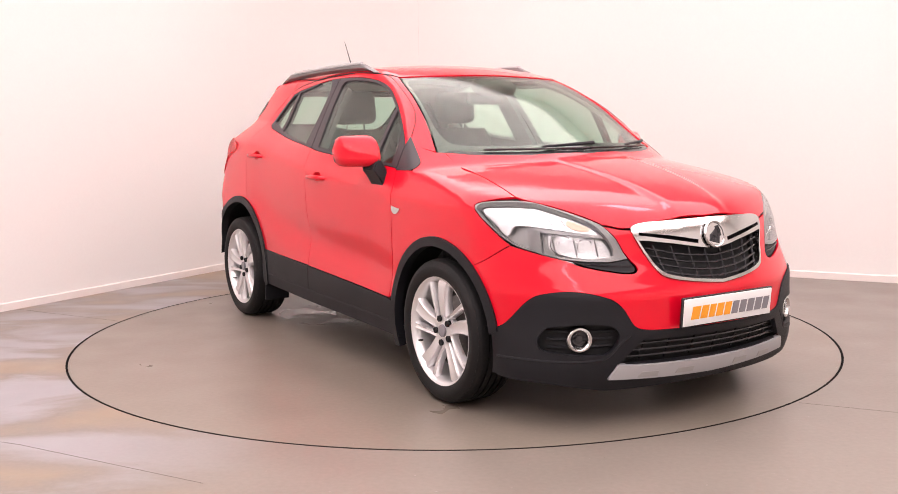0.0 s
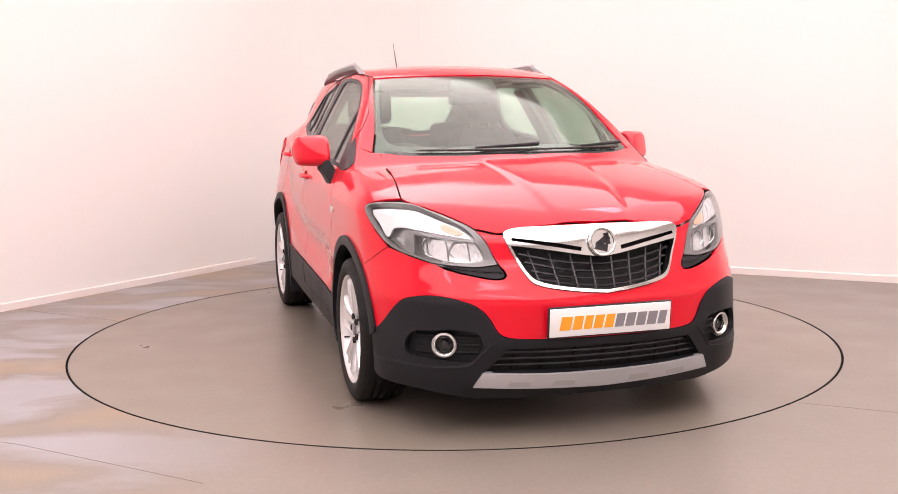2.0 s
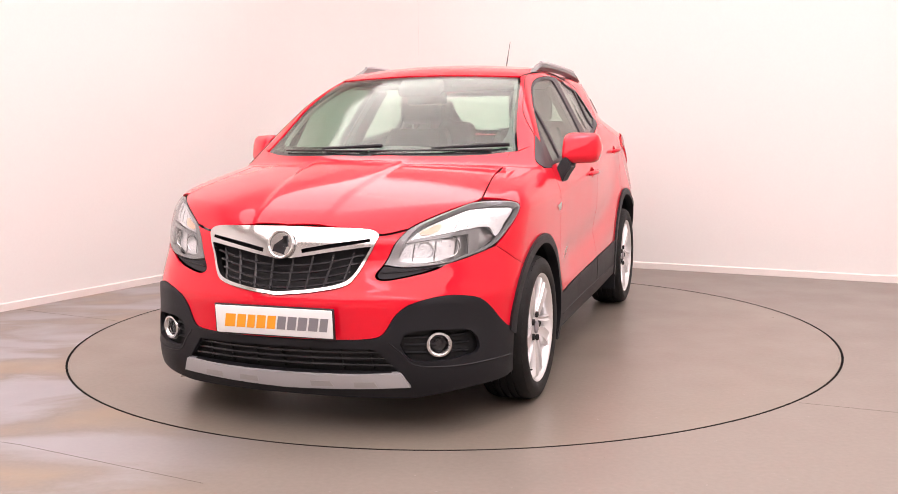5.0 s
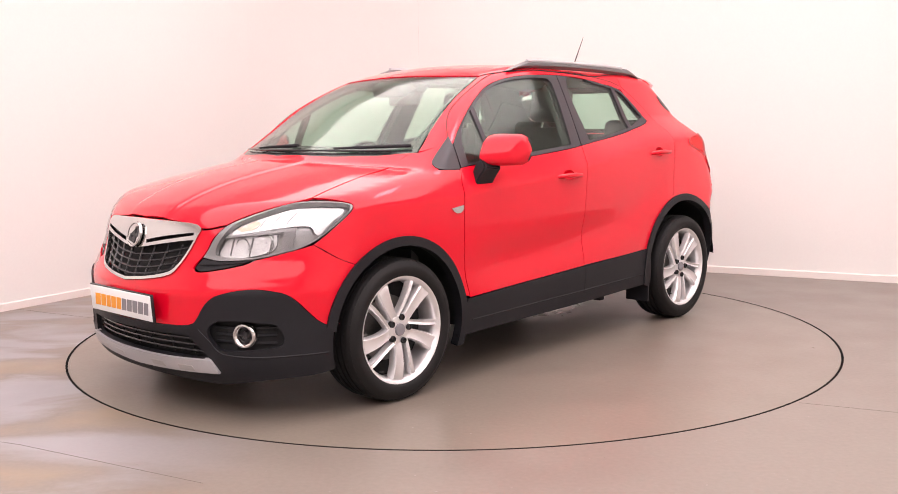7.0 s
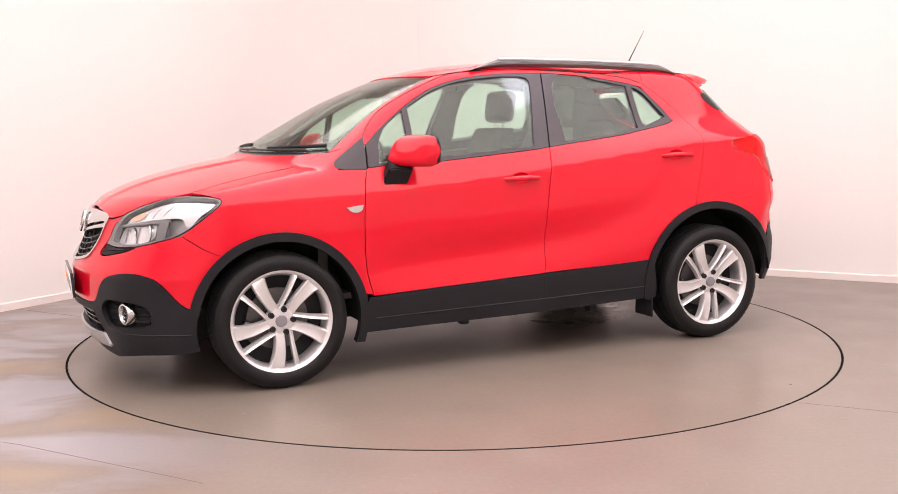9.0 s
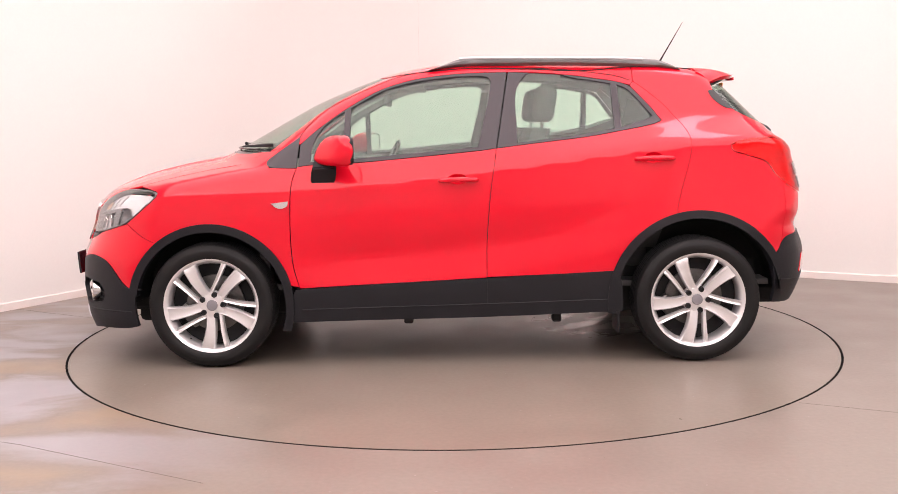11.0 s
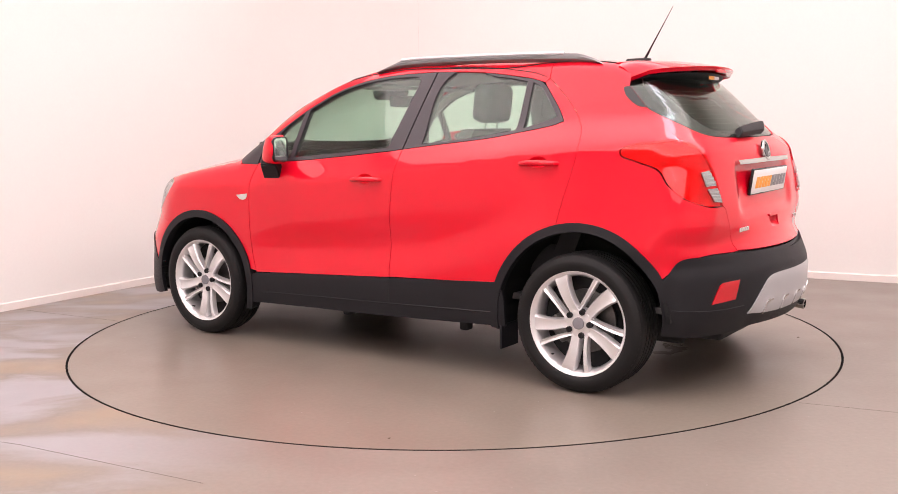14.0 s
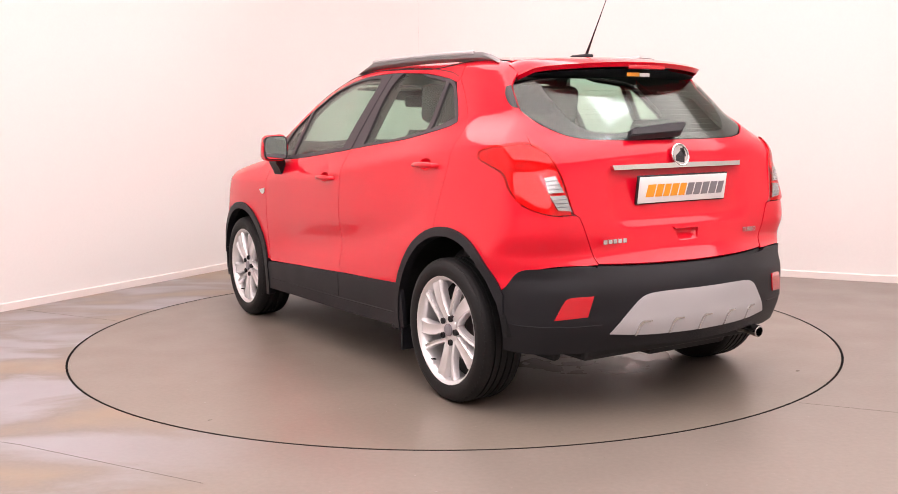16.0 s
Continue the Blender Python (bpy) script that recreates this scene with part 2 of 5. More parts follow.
R_DISC, GAP = 2.215, 0.012
bm = bmesh.new()
n = 192
inner = [(math.cos(2 * math.pi * i / n), math.sin(2 * math.pi * i / n)) for i in range(n)]
rim = [bm.verts.new((x * (R_DISC + GAP), y * (R_DISC + GAP), 0)) for x, y in inner]
rim_low = [bm.verts.new((x * (R_DISC + GAP), y * (R_DISC + GAP), -0.06)) for x, y in inner]
mid = [bm.verts.new((x * 2.6, y * 2.6, 0)) for x, y in inner]


def to_wall(x, y):
    """The place where a ray from the middle meets the room's edge."""
    best, u = 99.0, Vector((x, y, 0))
    for i in range(4):
        p, e = corners[i], corners[(i + 1) % 4] - corners[i]
        det = u.cross(e).z
        if abs(det) > 1e-9:
            t, k = p.cross(e).z / det, p.cross(u).z / det
            if t > 0 and -1e-6 <= k <= 1 + 1e-6:
                best = min(best, t)
    return best + 0.1


edge = [bm.verts.new((x * to_wall(x, y), y * to_wall(x, y), 0)) for x, y in inner]
for i in range(n):
    j = (i + 1) % n
    bm.faces.new((rim[i], rim[j], mid[j], mid[i]))
    bm.faces.new((mid[i], mid[j], edge[j], edge[i]))
    bm.faces.new((rim_low[i], rim_low[j], rim[j], rim[i]))
floor = tagged(part("floor", bm, CONCRETE), "worn sealed grey-brown concrete floor with pale streaks", "floor", kind="structure")
bm = bmesh.new()
bmesh.ops.create_circle(bm, cap_ends=True, segments=96, radius=R_DISC + 0.02, matrix=pose(0, 0, -0.062))
tagged(part("turntable_pit", bm, DARK), "dark shallow pit under the turntable", "pit", kind="structure")

# a flat black ring stands for the shade in the open gap; saw cuts in the slab
bm = bmesh.new()
spun(bm, [(-0.01, R_DISC + 0.001), (0.0008, R_DISC + 0.001), (0.0008, R_DISC + GAP), (-0.01, R_DISC + GAP)], 192, pose(0, 0, 0, 0, -90, 0))
tagged(part("gap_shade", bm, GAP_SHADE), "thin black ring standing for the shade in the gap round the turntable", "joint", kind="structure")
for x0, y0, x1, y1 in ((1.55, -1.62, 3.2, -2.35), (-2.2, 0.42, -3.1, 0.9), (-1.75, -2.1, -2.6, -1.75), (-0.9, -2.55, -1.75, -2.1)):
    d = Vector((x1 - x0, y1 - y0, 0))
    w = Vector((-d.y, d.x, 0)).normalized() * 0.0012
    bm = sheet(bmesh.new(), [(x0 - w.x, y0 - w.y), (x1 - w.x, y1 - w.y), (x1 + w.x, y1 + w.y), (x0 + w.x, y0 + w.y)], -0.002, 0.0006)
    tagged(part("saw_cut", bm, CUT), "hairline dark saw cut in the concrete slab", "joint", kind="structure")

def light_panel(m, w, h, drop):
    """A framed flat diffuser that hangs below the ceiling."""
    light = tagged(new("ceiling_light"), "flat white glowing light panel under the ceiling", "ceiling light", "ceiling light panels")
    light.matrix_world = m
    for sx, sy, px, py in ((w, 0.006, 0, h / 2 - 0.003), (w, 0.006, 0, -h / 2 + 0.003), (0.006, h - 0.012, w / 2 - 0.003, 0), (0.006, h - 0.012, -w / 2 + 0.003, 0)):
        part("frame", box(bmesh.new(), (sx, sy, drop), (px, py, -drop / 2)), FRAME, light)
    part("diffuser", box(bmesh.new(), (w - 0.012, h - 0.012, 0.02), (0, 0, -drop + 0.011)), DIFFUSER, light)
    return light


first = None
for i in range(4):
    for j in range(4):
        p = room(5.6 + (i - 1.5) * 2.4, 4.9 + (j - 1.5) * 2.1, CEIL)
        m = pose(p.x, p.y, p.z, 0, 0, TURN)
        first = copy_thing(first, m) and first if first else light_panel(m, 2.396, 2.096, 0.05)
for a, b, wide, deep, watts, tone in STRIPS:
    p = room(a, b, CEIL - 0.08)
    light_panel(pose(p.x, p.y, p.z, 0, 0, TURN), wide, deep, 0.05)

# ---- the turntable ----
table = tagged(new("turntable"), "round flush concrete-topped car turntable, slowly turning", "turntable")
bm = bmesh.new()
spun(bm, [(-0.05, 0.0), (-0.05, R_DISC - 0.014), (0.0, R_DISC - 0.014), (0.0, 1.0), (0.0, 0.0)], 192, pose(0, 0, 0, 0, -90, 0))
part("deck", bm, DISC, table)
bm = spun(bmesh.new(), [(-0.05, R_DISC - 0.0135), (-0.05, R_DISC - 0.002), (-0.002, R_DISC), (0.0006, R_DISC - 0.002), (0.0006, R_DISC - 0.0135), (-0.05, R_DISC - 0.0135)], 192, pose(0, 0, 0, 0, -90, 0))
part("edge_band", bm, DISC, table, "thin concrete-coloured edge band")

# ---- the car body's surface: half-widths, top, front and rear as smooth curves, joined with rounded edges ----
def curve(*knots):
    """A smooth function through (place, value) pairs."""
    k = sorted(knots)
    xs, ys = np.array([a for a, b in k]), np.array([b for a, b in k])
    d = np.diff(ys) / np.diff(xs)
    m = np.concatenate(([d[0]], (d[:-1] + d[1:]) / 2, [d[-1]]))
    flat = np.concatenate(([False], d[:-1] * d[1:] <= 0, [False]))
    m[flat] = 0

    def f(x):
        x = np.asarray(x, float)
        i = np.clip(np.searchsorted(xs, x) - 1, 0, len(xs) - 2)
        h = xs[i + 1] - xs[i]
        t = (x - xs[i]) / h
        u = np.clip(t, 0, 1)
        y = ys[i] * (1 + 2 * u) * (1 - u) ** 2 + ys[i + 1] * u * u * (3 - 2 * u) + h * (m[i] * u * (1 - u) ** 2 + m[i + 1] * u * u * (u - 1))
        return y + (t - u) * h * np.where(t < 0, m[i], m[i + 1])

    return f


shoulder_z = curve((-2.1, 1.17), (-1.2, 1.14), (-0.4, 1.045), (0.2, 0.972), (0.85, 0.925), (1.6, 0.90), (2.2, 0.86))
plan_w = curve((-2.1, 0.815), (-1.7, 0.853), (-1.28, 0.862), (-0.8, 0.859), (-0.2, 0.863), (0.3, 0.864), (0.8, 0.872), (1.28, 0.880), (1.55, 0.868), (1.8, 0.832), (2.2, 0.73))
tuck = curve((-1.9, 0.125), (-1.5, 0.07), (-1.1, 0.05), (-0.8, 0.05), (-0.4, 0.02), (0.0, 0.0), (1.0, 0.0))
lean = curve((-1.7, 0.19), (-1.3, 0.145), (-0.9, 0.11), (-0.3, 0.03), (0.0, 0.0), (0.5, 0.0))
scoop_z = curve((-1.0, 0.80), (-0.6, 0.70), (0.0, 0.61), (0.7, 0.56))
scoop_d = curve((-1.1, 0.0), (-0.8, 0.012), (-0.2, 0.024), (0.5, 0.024), (0.8, 0.008), (1.0, 0.0))
hood_z = curve((0.6, 1.18), (1.0, 1.135), (1.2, 1.108), (1.4, 1.075), (1.6, 1.035), (1.8, 0.982), (1.95, 0.922), (2.05, 0.868), (2.15, 0.79))
cabin_z = curve((-1.75, 1.47), (-1.55, 1.522), (-1.3, 1.562), (-1.0, 1.592), (-0.6, 1.609), (-0.2, 1.613), (0.1, 1.600), (0.27, 1.573), (0.445, 1.525), (0.62, 1.461), (0.8, 1.385), (1.06, 1.245), (1.31, 1.105), (1.6, 0.94))
nose_y = curve((0.10, 2.02), (0.2, 2.085), (0.3, 2.13), (0.42, 2.165), (0.55, 2.165), (0.62, 2.14), (0.72, 2.10), (0.80, 2.08), (0.88, 2.04), (1.0, 1.95))
nose_c = curve((0.1, 0.25), (0.25, 0.3), (0.4, 0.42), (0.6, 0.45), (0.72, 0.48), (1.0, 0.487))
tail_y = curve((0.2, -1.92), (0.33, -2.0), (0.45, -2.036), (0.58, -2.032), (0.66, -1.99), (0.71, -1.945), (0.78, -1.92), (0.93, -1.89), (1.07, -1.865), (1.15, -1.84), (1.22, -1.785), (1.32, -1.695), (1.45, -1.565), (1.6, -1.41))
tail_c = curve((0.2, 0.37), (0.6, 0.38), (0.71, 0.25), (0.8, 0.13), (1.1, 0.12), (1.22, 0.24), (1.45, 0.32))


def rearward(y):
    r = np.clip((-y - 0.1) / 0.9, 0, 1)
    return r * r * (3 - 2 * r)


def side_w(y, z):
    e = z - shoulder_z(y)
    up = (e + np.sqrt(e * e + 0.00012)) / 2
    s = np.clip(e / 0.16, 0, 1)
    low = np.clip(0.45 - z, 0, 1)
    ridge = scoop_d(y) * np.exp(-(((z - scoop_z(y)) / 0.10) ** 2))
    return plan_w(y) - 0.42 * up - (0.22 - 0.10 * rearward(y)) * up * up - tuck(y) * s * s * (3 - 2 * s) - np.clip(ridge, 0, 1) - lean(y) * np.clip(z - 0.7, 0, 0.6) - 0.25 * low * low


def top_z(x, y):
    bulge = 0.009 / (1 + np.exp((np.abs(x) - (0.245 - 0.11 * np.clip(y - 1.25, 0, 0.8))) / 0.008))
    h = hood_z(y) - 0.132 * x * x + bulge
    s = np.clip((y - 0.3) / 0.7, 0, 1)
    r = rearward(y)
    c = cabin_z(y + (0.15 + 0.235 * r + 0.30 * s * s * (3 - 2 * s)) * x * x) - 0.10 * x * x
    k = 0.012
    return np.maximum(h, c) + np.maximum(k - np.abs(h - c), 0) ** 2 / (4 * k)


def both(a, b, r):
    """Where both hold, with a rounded edge of radius r."""
    return np.minimum(-r, np.maximum(a, b)) + np.hypot(np.maximum(r + a, 0), np.maximum(r + b, 0))


def field(x, y, z):
    """Below zero inside the car's body."""
    x = np.abs(x)
    side = x - side_w(y, z)
    ends = np.maximum(y - nose_y(z) + nose_c(z) * x * x, tail_y(z) + tail_c(z) * x * x - y)
    return both(both(side, ends, np.where(y < 0, 0.17, 0.20) - np.where(y < 0, 0.07, 0.10) * np.clip((z - 1.06) / 0.18, 0, 1)), 0.87 * (z - top_z(x, y)), 0.04)


def cast(o, d, far, near):
    """Where rays o + k d, from k = far down to near, first meet the body: arrays of places."""
    o, d = np.atleast_2d(o).astype(float), np.atleast_2d(d).astype(float)
    lo, hi = np.full(len(o), float(near)), np.full(len(o), float(far))
    done = np.zeros(len(o), bool)
    for k in np.linspace(far, near, 40)[1:]:
        inside = (field(*(o + k * d).T) < 0) & ~done
        lo[inside] = k
        hi[~done & ~inside] = k
        done |= inside
    for _ in range(18):
        mid = (lo + hi) / 2
        inn = field(*(o + mid[:, None] * d).T) < 0
        lo, hi = np.where(inn, mid, lo), np.where(inn, hi, mid)
    return o + lo[:, None] * d


NOSE, TAIL = 1.15, -1.05  # the upright axes round which the ends are wrapped


def lift(uv, mode):
    """Places on the body for flat coordinates: side (y, z), top (x, y), nose and tail (arc, z)."""
    uv = np.atleast_2d(np.asarray(uv, float))
    u, v, n = uv[:, 0], uv[:, 1], np.zeros(len(uv))
    if mode == "side":
        return cast(np.stack([n, u, v], 1), (1, 0, 0) + np.zeros((len(u), 3)), 1.1, 0)
    if mode == "top":
        return cast(np.stack([u, v, n], 1), (0, 0, 1) + np.zeros((len(u), 3)), 1.8, 0.3)
    c, s = (NOSE, 1) if mode == "nose" else (TAIL, -1)
    return cast(np.stack([n, n + c, v], 1), np.stack([np.sin(u / 0.9), s * np.cos(u / 0.9), n], 1), 1.5, 0)


def flat(p, mode):
    """The other way round."""
    p = np.atleast_2d(p)
    if mode == "side":
        return p[:, 1:]
    if mode == "top":
        return p[:, :2]
    c, s = (NOSE, 1) if mode == "nose" else (TAIL, -1)
    return np.stack([0.9 * np.arctan2(p[:, 0], s * (p[:, 1] - c)), p[:, 2]], 1)


def on_body(a, b, kind):
    """A place on the body: kind s (y, z), t (x, y), f or r (x, z), seen from the side, top, front or rear."""
    if kind == "s":
        return lift([(a, b)], "side")[0]
    if kind == "t":
        return lift([(a, b)], "top")[0]
    return cast([(a, 0, b)], [(0, 1 if kind == "f" else -1, 0)], 2.4, 0.2)[0]


def normals(p):
    e = 0.004
    g = np.stack([field(*(p + d).T) - field(*(p - d).T) for d in np.eye(3) * e], 1)
    return g / np.maximum(np.linalg.norm(g, axis=1, keepdims=True), 1e-9)



# ---- panels cut from the body's surface ----
def wrap(uv, mode):
    if mode == "flank":
        uv = np.atleast_2d(np.asarray(uv, float))
        n = np.zeros(len(uv))
        a = uv[:, 1] / 0.7
        return cast(np.stack([n, uv[:, 0], n + 0.9], 1), np.stack([np.cos(a), n, np.sin(a)], 1), 1.1, 0.05)
    return lift(uv, mode)


def unwrap(p, mode):
    if mode == "flank":
        p = np.atleast_2d(p)
        return np.stack([p[:, 1], 0.7 * np.arctan2(p[:, 2] - 0.9, p[:, 0])], 1)
    return flat(p, mode)


def marks(text):
    """Places on the body from words such as s0.8,1.05 (side), t (top), f (front), r (rear); a ! makes a corner."""
    words = text.split()
    ab = np.array([[float(q) for q in w[1:].rstrip("!").split(",")] for w in words])
    place = np.zeros((len(words), 3))
    zero = np.zeros(len(words))
    for kind in {w[0] for w in words}:
        k = np.array([w[0] == kind for w in words])
        a, b, o = ab[k, 0], ab[k, 1], zero[k]
        if kind == "s":
            place[k] = cast(np.stack([o, a, b], 1), np.stack([o + 1, o, o], 1), 1.1, 0)
        elif kind == "t":
            place[k] = cast(np.stack([a, b, o], 1), np.stack([o, o, o + 1], 1), 1.8, 0.3)
        else:
            place[k] = cast(np.stack([a, o, b], 1), np.stack([o, o + (1 if kind == "f" else -1), o], 1), 2.4, 0.2)
    return [(p, w.endswith("!")) for p, w in zip(place, words)]


def arc(y, z, r, a0, a1, n=14):
    """Words for an arc on the car's side, angles in degrees from the front upwards."""
    return " ".join("s%.4f,%.4f%s" % (y + r * math.cos(radians(a)), z + r * math.sin(radians(a)), "!" if i in (0, n) else "") for i, a in ((i, a0 + (a1 - a0) * i / n) for i in range(n + 1)))


def loop_of(text, mode, sym=False, step=0.012, gap=0.0):
    """The smooth closed outline through the marks, in flat coordinates. sym: half an outline, mirrored at the car's middle."""
    pts = [(unwrap(p, mode)[0], c) for p, c in marks(text)]
    if sym:
        pts = pts + [(np.array([-p[0], p[1]]), c) for p, c in pts[::-1] if abs(p[0]) > 1e-3]
    n = len(pts)
    out = []
    for i in range(n):
        p0, (p1, c1), (p2, c2), p3 = pts[i - 1][0], pts[i], pts[(i + 1) % n], pts[(i + 2) % n][0]
        ln = np.linalg.norm(p2 - p1)
        if ln < 1e-6:
            continue
        m1 = (p2 - p1) if c1 else (p2 - p0) / max(np.linalg.norm(p2 - p0), 1e-9) * ln
        m2 = (p2 - p1) if c2 else (p3 - p1) / max(np.linalg.norm(p3 - p1), 1e-9) * ln
        k = max(1, int(round(ln / step)))
        for t in np.arange(k) / k:
            out.append(p1 * (1 + 2 * t) * (1 - t) ** 2 + p2 * t * t * (3 - 2 * t) + m1 * t * (1 - t) ** 2 + m2 * t * t * (t - 1))
    out = np.array(out)
    if gap:
        area = np.sum(out[:, 0] * np.roll(out[:, 1], -1) - np.roll(out[:, 0], -1) * out[:, 1])
        d = np.roll(out, -1, 0) - np.roll(out, 1, 0)
        d /= np.maximum(np.linalg.norm(d, axis=1, keepdims=True), 1e-9)
        out = out + np.stack([-d[:, 1], d[:, 0]], 1) * gap * np.sign(area)
    return out


def within(pts, loop):
    x, y = pts[:, 0][:, None], pts[:, 1][:, None]
    nxt = np.roll(loop, -1, 0)
    x0, y0, x1, y1 = loop[:, 0], loop[:, 1], nxt[:, 0], nxt[:, 1]
    dy = np.where(y1 == y0, 1e-12, y1 - y0)
    out = np.zeros(len(pts), bool)
    for k in range(0, len(pts), 4000):
        c = slice(k, k + 4000)
        out[c] = (((y0 > y[c]) != (y1 > y[c])) & (x[c] < (x1 - x0) * (y[c] - y0) / dy + x0)).sum(1) % 2 == 1
    return out


from mathutils.geometry import delaunay_2d_cdt


def cut(loops, step):
    """Triangles that fill the first loop but for the others: flat places and triples."""
    outer = loops[0]
    lo, hi = outer.min(0), outer.max(0)
    gx, gy = np.meshgrid(np.arange(lo[0], hi[0], step), np.arange(lo[1], hi[1], step))
    gx = gx + (np.arange(gx.shape[0])[:, None] % 2) * step / 2
    grid = np.stack([gx.ravel(), gy.ravel()], 1)
    keep = within(grid, outer)
    for h in loops[1:]:
        keep &= ~within(grid, h)
    grid = grid[keep]
    for lp in loops:
        if len(grid):
            grid = grid[((grid[:, None] - lp[None]) ** 2).sum(2).min(1) > (step * 0.45) ** 2]
    pts, edges = [], []
    for lp in loops:
        k = len(pts)
        pts += [tuple(q) for q in lp]
        edges += [(k + i, k + (i + 1) % len(lp)) for i in range(len(lp))]
    pts += [tuple(q) for q in grid]
    v, _, f, *_ = delaunay_2d_cdt([Vector(q) for q in pts], edges, [], 0, 1e-6)
    v = np.array([tuple(q) for q in v])
    f = np.array([t for t in f if len(t) == 3])
    mid = v[f].mean(1)
    ok = within(mid, outer)
    for h in loops[1:]:
        ok &= ~within(mid, h)
    return v, f[ok]


def skin(name, p, nrm, tri, material, parent, off, thick, label, side, flip=False):
    """One solid sheet over places p with normals, thick metres deep; side -1 mirrors it to the car's left; flip: normals from the mesh itself."""
    used = np.unique(tri)
    index = np.full(len(p), -1)
    index[used] = np.arange(len(used))
    p, nrm, tri = p[used], nrm[used], index[tri]
    a, b, c = p[tri[:, 0]], p[tri[:, 1]], p[tri[:, 2]]
    if (np.cross(b - a, c - a) * nrm[tri[:, 0]]).sum() < 0:
        tri = tri[:, ::-1]
    e = np.concatenate([tri[:, [0, 1]], tri[:, [1, 2]], tri[:, [2, 0]]])
    seen = {}
    for i, j in e.tolist():
        seen[(i, j)] = 1
    rim = [(i, j) for i, j in seen if (j, i) not in seen]
    n = len(p)
    top, back = p + nrm * off, p + nrm * (off - thick)
    verts = [top, back]
    faces = tri.tolist() + (tri[:, ::-1] + n).tolist()
    ring = sorted({i for q in rim for i in q})
    at = {i: k for k, i in enumerate(ring)}
    verts += [top[ring], back[ring]]
    m = len(ring)
    faces += [(2 * n + at[j], 2 * n + at[i], 2 * n + m + at[i], 2 * n + m + at[j]) for i, j in rim]
    v = np.concatenate(verts)
    nn = np.concatenate([nrm, -nrm, np.zeros((2 * m, 3))])
    if side < 0:
        v, nn = v * (-1, 1, 1), nn * (-1, 1, 1)
        faces = [tuple(f[::-1]) for f in faces]
    me = bpy.data.meshes.new(name)
    me.from_pydata(v.tolist(), [], [tuple(f) for f in faces])
    me.update()
    me.shade_smooth()
    if not flip:
        me.normals_split_custom_set_from_vertices(nn.tolist())
    me.materials.append(material)
    if material is RED:
        # trim on the inner face
        me.materials.append(TRIM)
        inner = np.zeros(len(faces), np.int32)
        inner[len(tri):2 * len(tri)] = 1
        me.polygons.foreach_set("material_index", inner)
    ob = new(name, me)
    ob.parent = parent
    return tagged(ob, label)


def panel(name, text, mode, material, parent, off=0.0, thick=0.010, step=0.03, holes=(), sym=False, gap=0.0011, label="", sides=(1, -1), relief=None):
    """A panel of the car inside the marks; holes: further (marks, sym). Returns the right and left one, or the one across the middle."""
    loops = [loop_of(text, mode, sym, min(0.014, step), gap)]
    for h, hsym in holes:
        lp = loop_of(h, mode, hsym, 0.012, -gap)
        loops.append(lp)
        if sym and not hsym:
            loops.append(lp * (-1, 1))
    uv, tri = cut(loops, step)
    p = wrap(uv, mode)
    nrm = normals(p)
    if relief:
        p = p + nrm * relief(uv)[:, None]
    if sym:
        return skin(name, p, nrm, tri, material, parent, off, thick, label, 1, relief is not None)
    return [skin(name, p, nrm, tri, material, parent if not isinstance(parent, (list, tuple)) else parent[0 if s > 0 else 1], off, thick, label, s, relief is not None) for s in sides]


def bead(name, text, mode, radius, material, parent, off=0.0, closed=False, label="", sym=False, sides=(1, -1)):
    """A round bead that lies along the marks on the body."""
    lp = loop_of(text, mode, sym, 0.012)
    if not closed:
        last = unwrap(marks(text)[-1][0], mode)[0]
        k = int(np.argmin(np.hypot(*(lp - last).T))) if not sym else len(lp) - 1
        lp = lp[: k + 1]
    p = wrap(lp, mode)
    p = p + normals(p) * off
    if closed:
        p = np.concatenate([p, p[:2]])
    out = []
    for s in ((1,) if sym else sides):
        bm = tube(bmesh.new(), (p * (s, 1, 1)).tolist(), radius, 6)
        out.append(part(name, bm, material, parent if not isinstance(parent, (list, tuple)) else parent[0 if s > 0 else 1], label, True))
    return out



# ---- the car ----
car = tagged(new("car"), "bright red compact SUV with black lower cladding and silver alloy wheels", "car")
FW, RW, HUB = 1.2775, -1.2775, 0.327  # axles and the height of the hubs
F_OUT, F_IN, R_OUT, R_IN = 0.437, 0.392, 0.476, 0.432  # wheel arch trims

ROOF_EDGE = "t0.530,0.335! t0.545,0.15 t0.552,-0.05 t0.548,-0.5 t0.532,-0.8 t0.518,-0.97!"
SCREEN_EDGE = "t0.686,0.972! t0.664,0.905 t0.642,0.835 t0.618,0.735 t0.590,0.60 t0.560,0.450 t0.530,0.335!"
REAR_SEAM = "s-0.975,1.482! s-1.047,1.426 s-1.138,1.342 s-1.204,1.262 s-1.236,1.205 s-1.245,1.15 s-1.230,1.06 s-1.18,0.88 s-1.160,0.79!"
HEADLIGHT = "s1.539,0.919 s1.552,0.930 s1.60,0.939 f0.70,0.940 f0.64,0.918 f0.556,0.880 f0.489,0.840 f0.452,0.79 f0.430,0.735 f0.416,0.706! f0.50,0.695 f0.638,0.706 f0.712,0.728 s1.729,0.766 s1.613,0.848 s1.556,0.895"
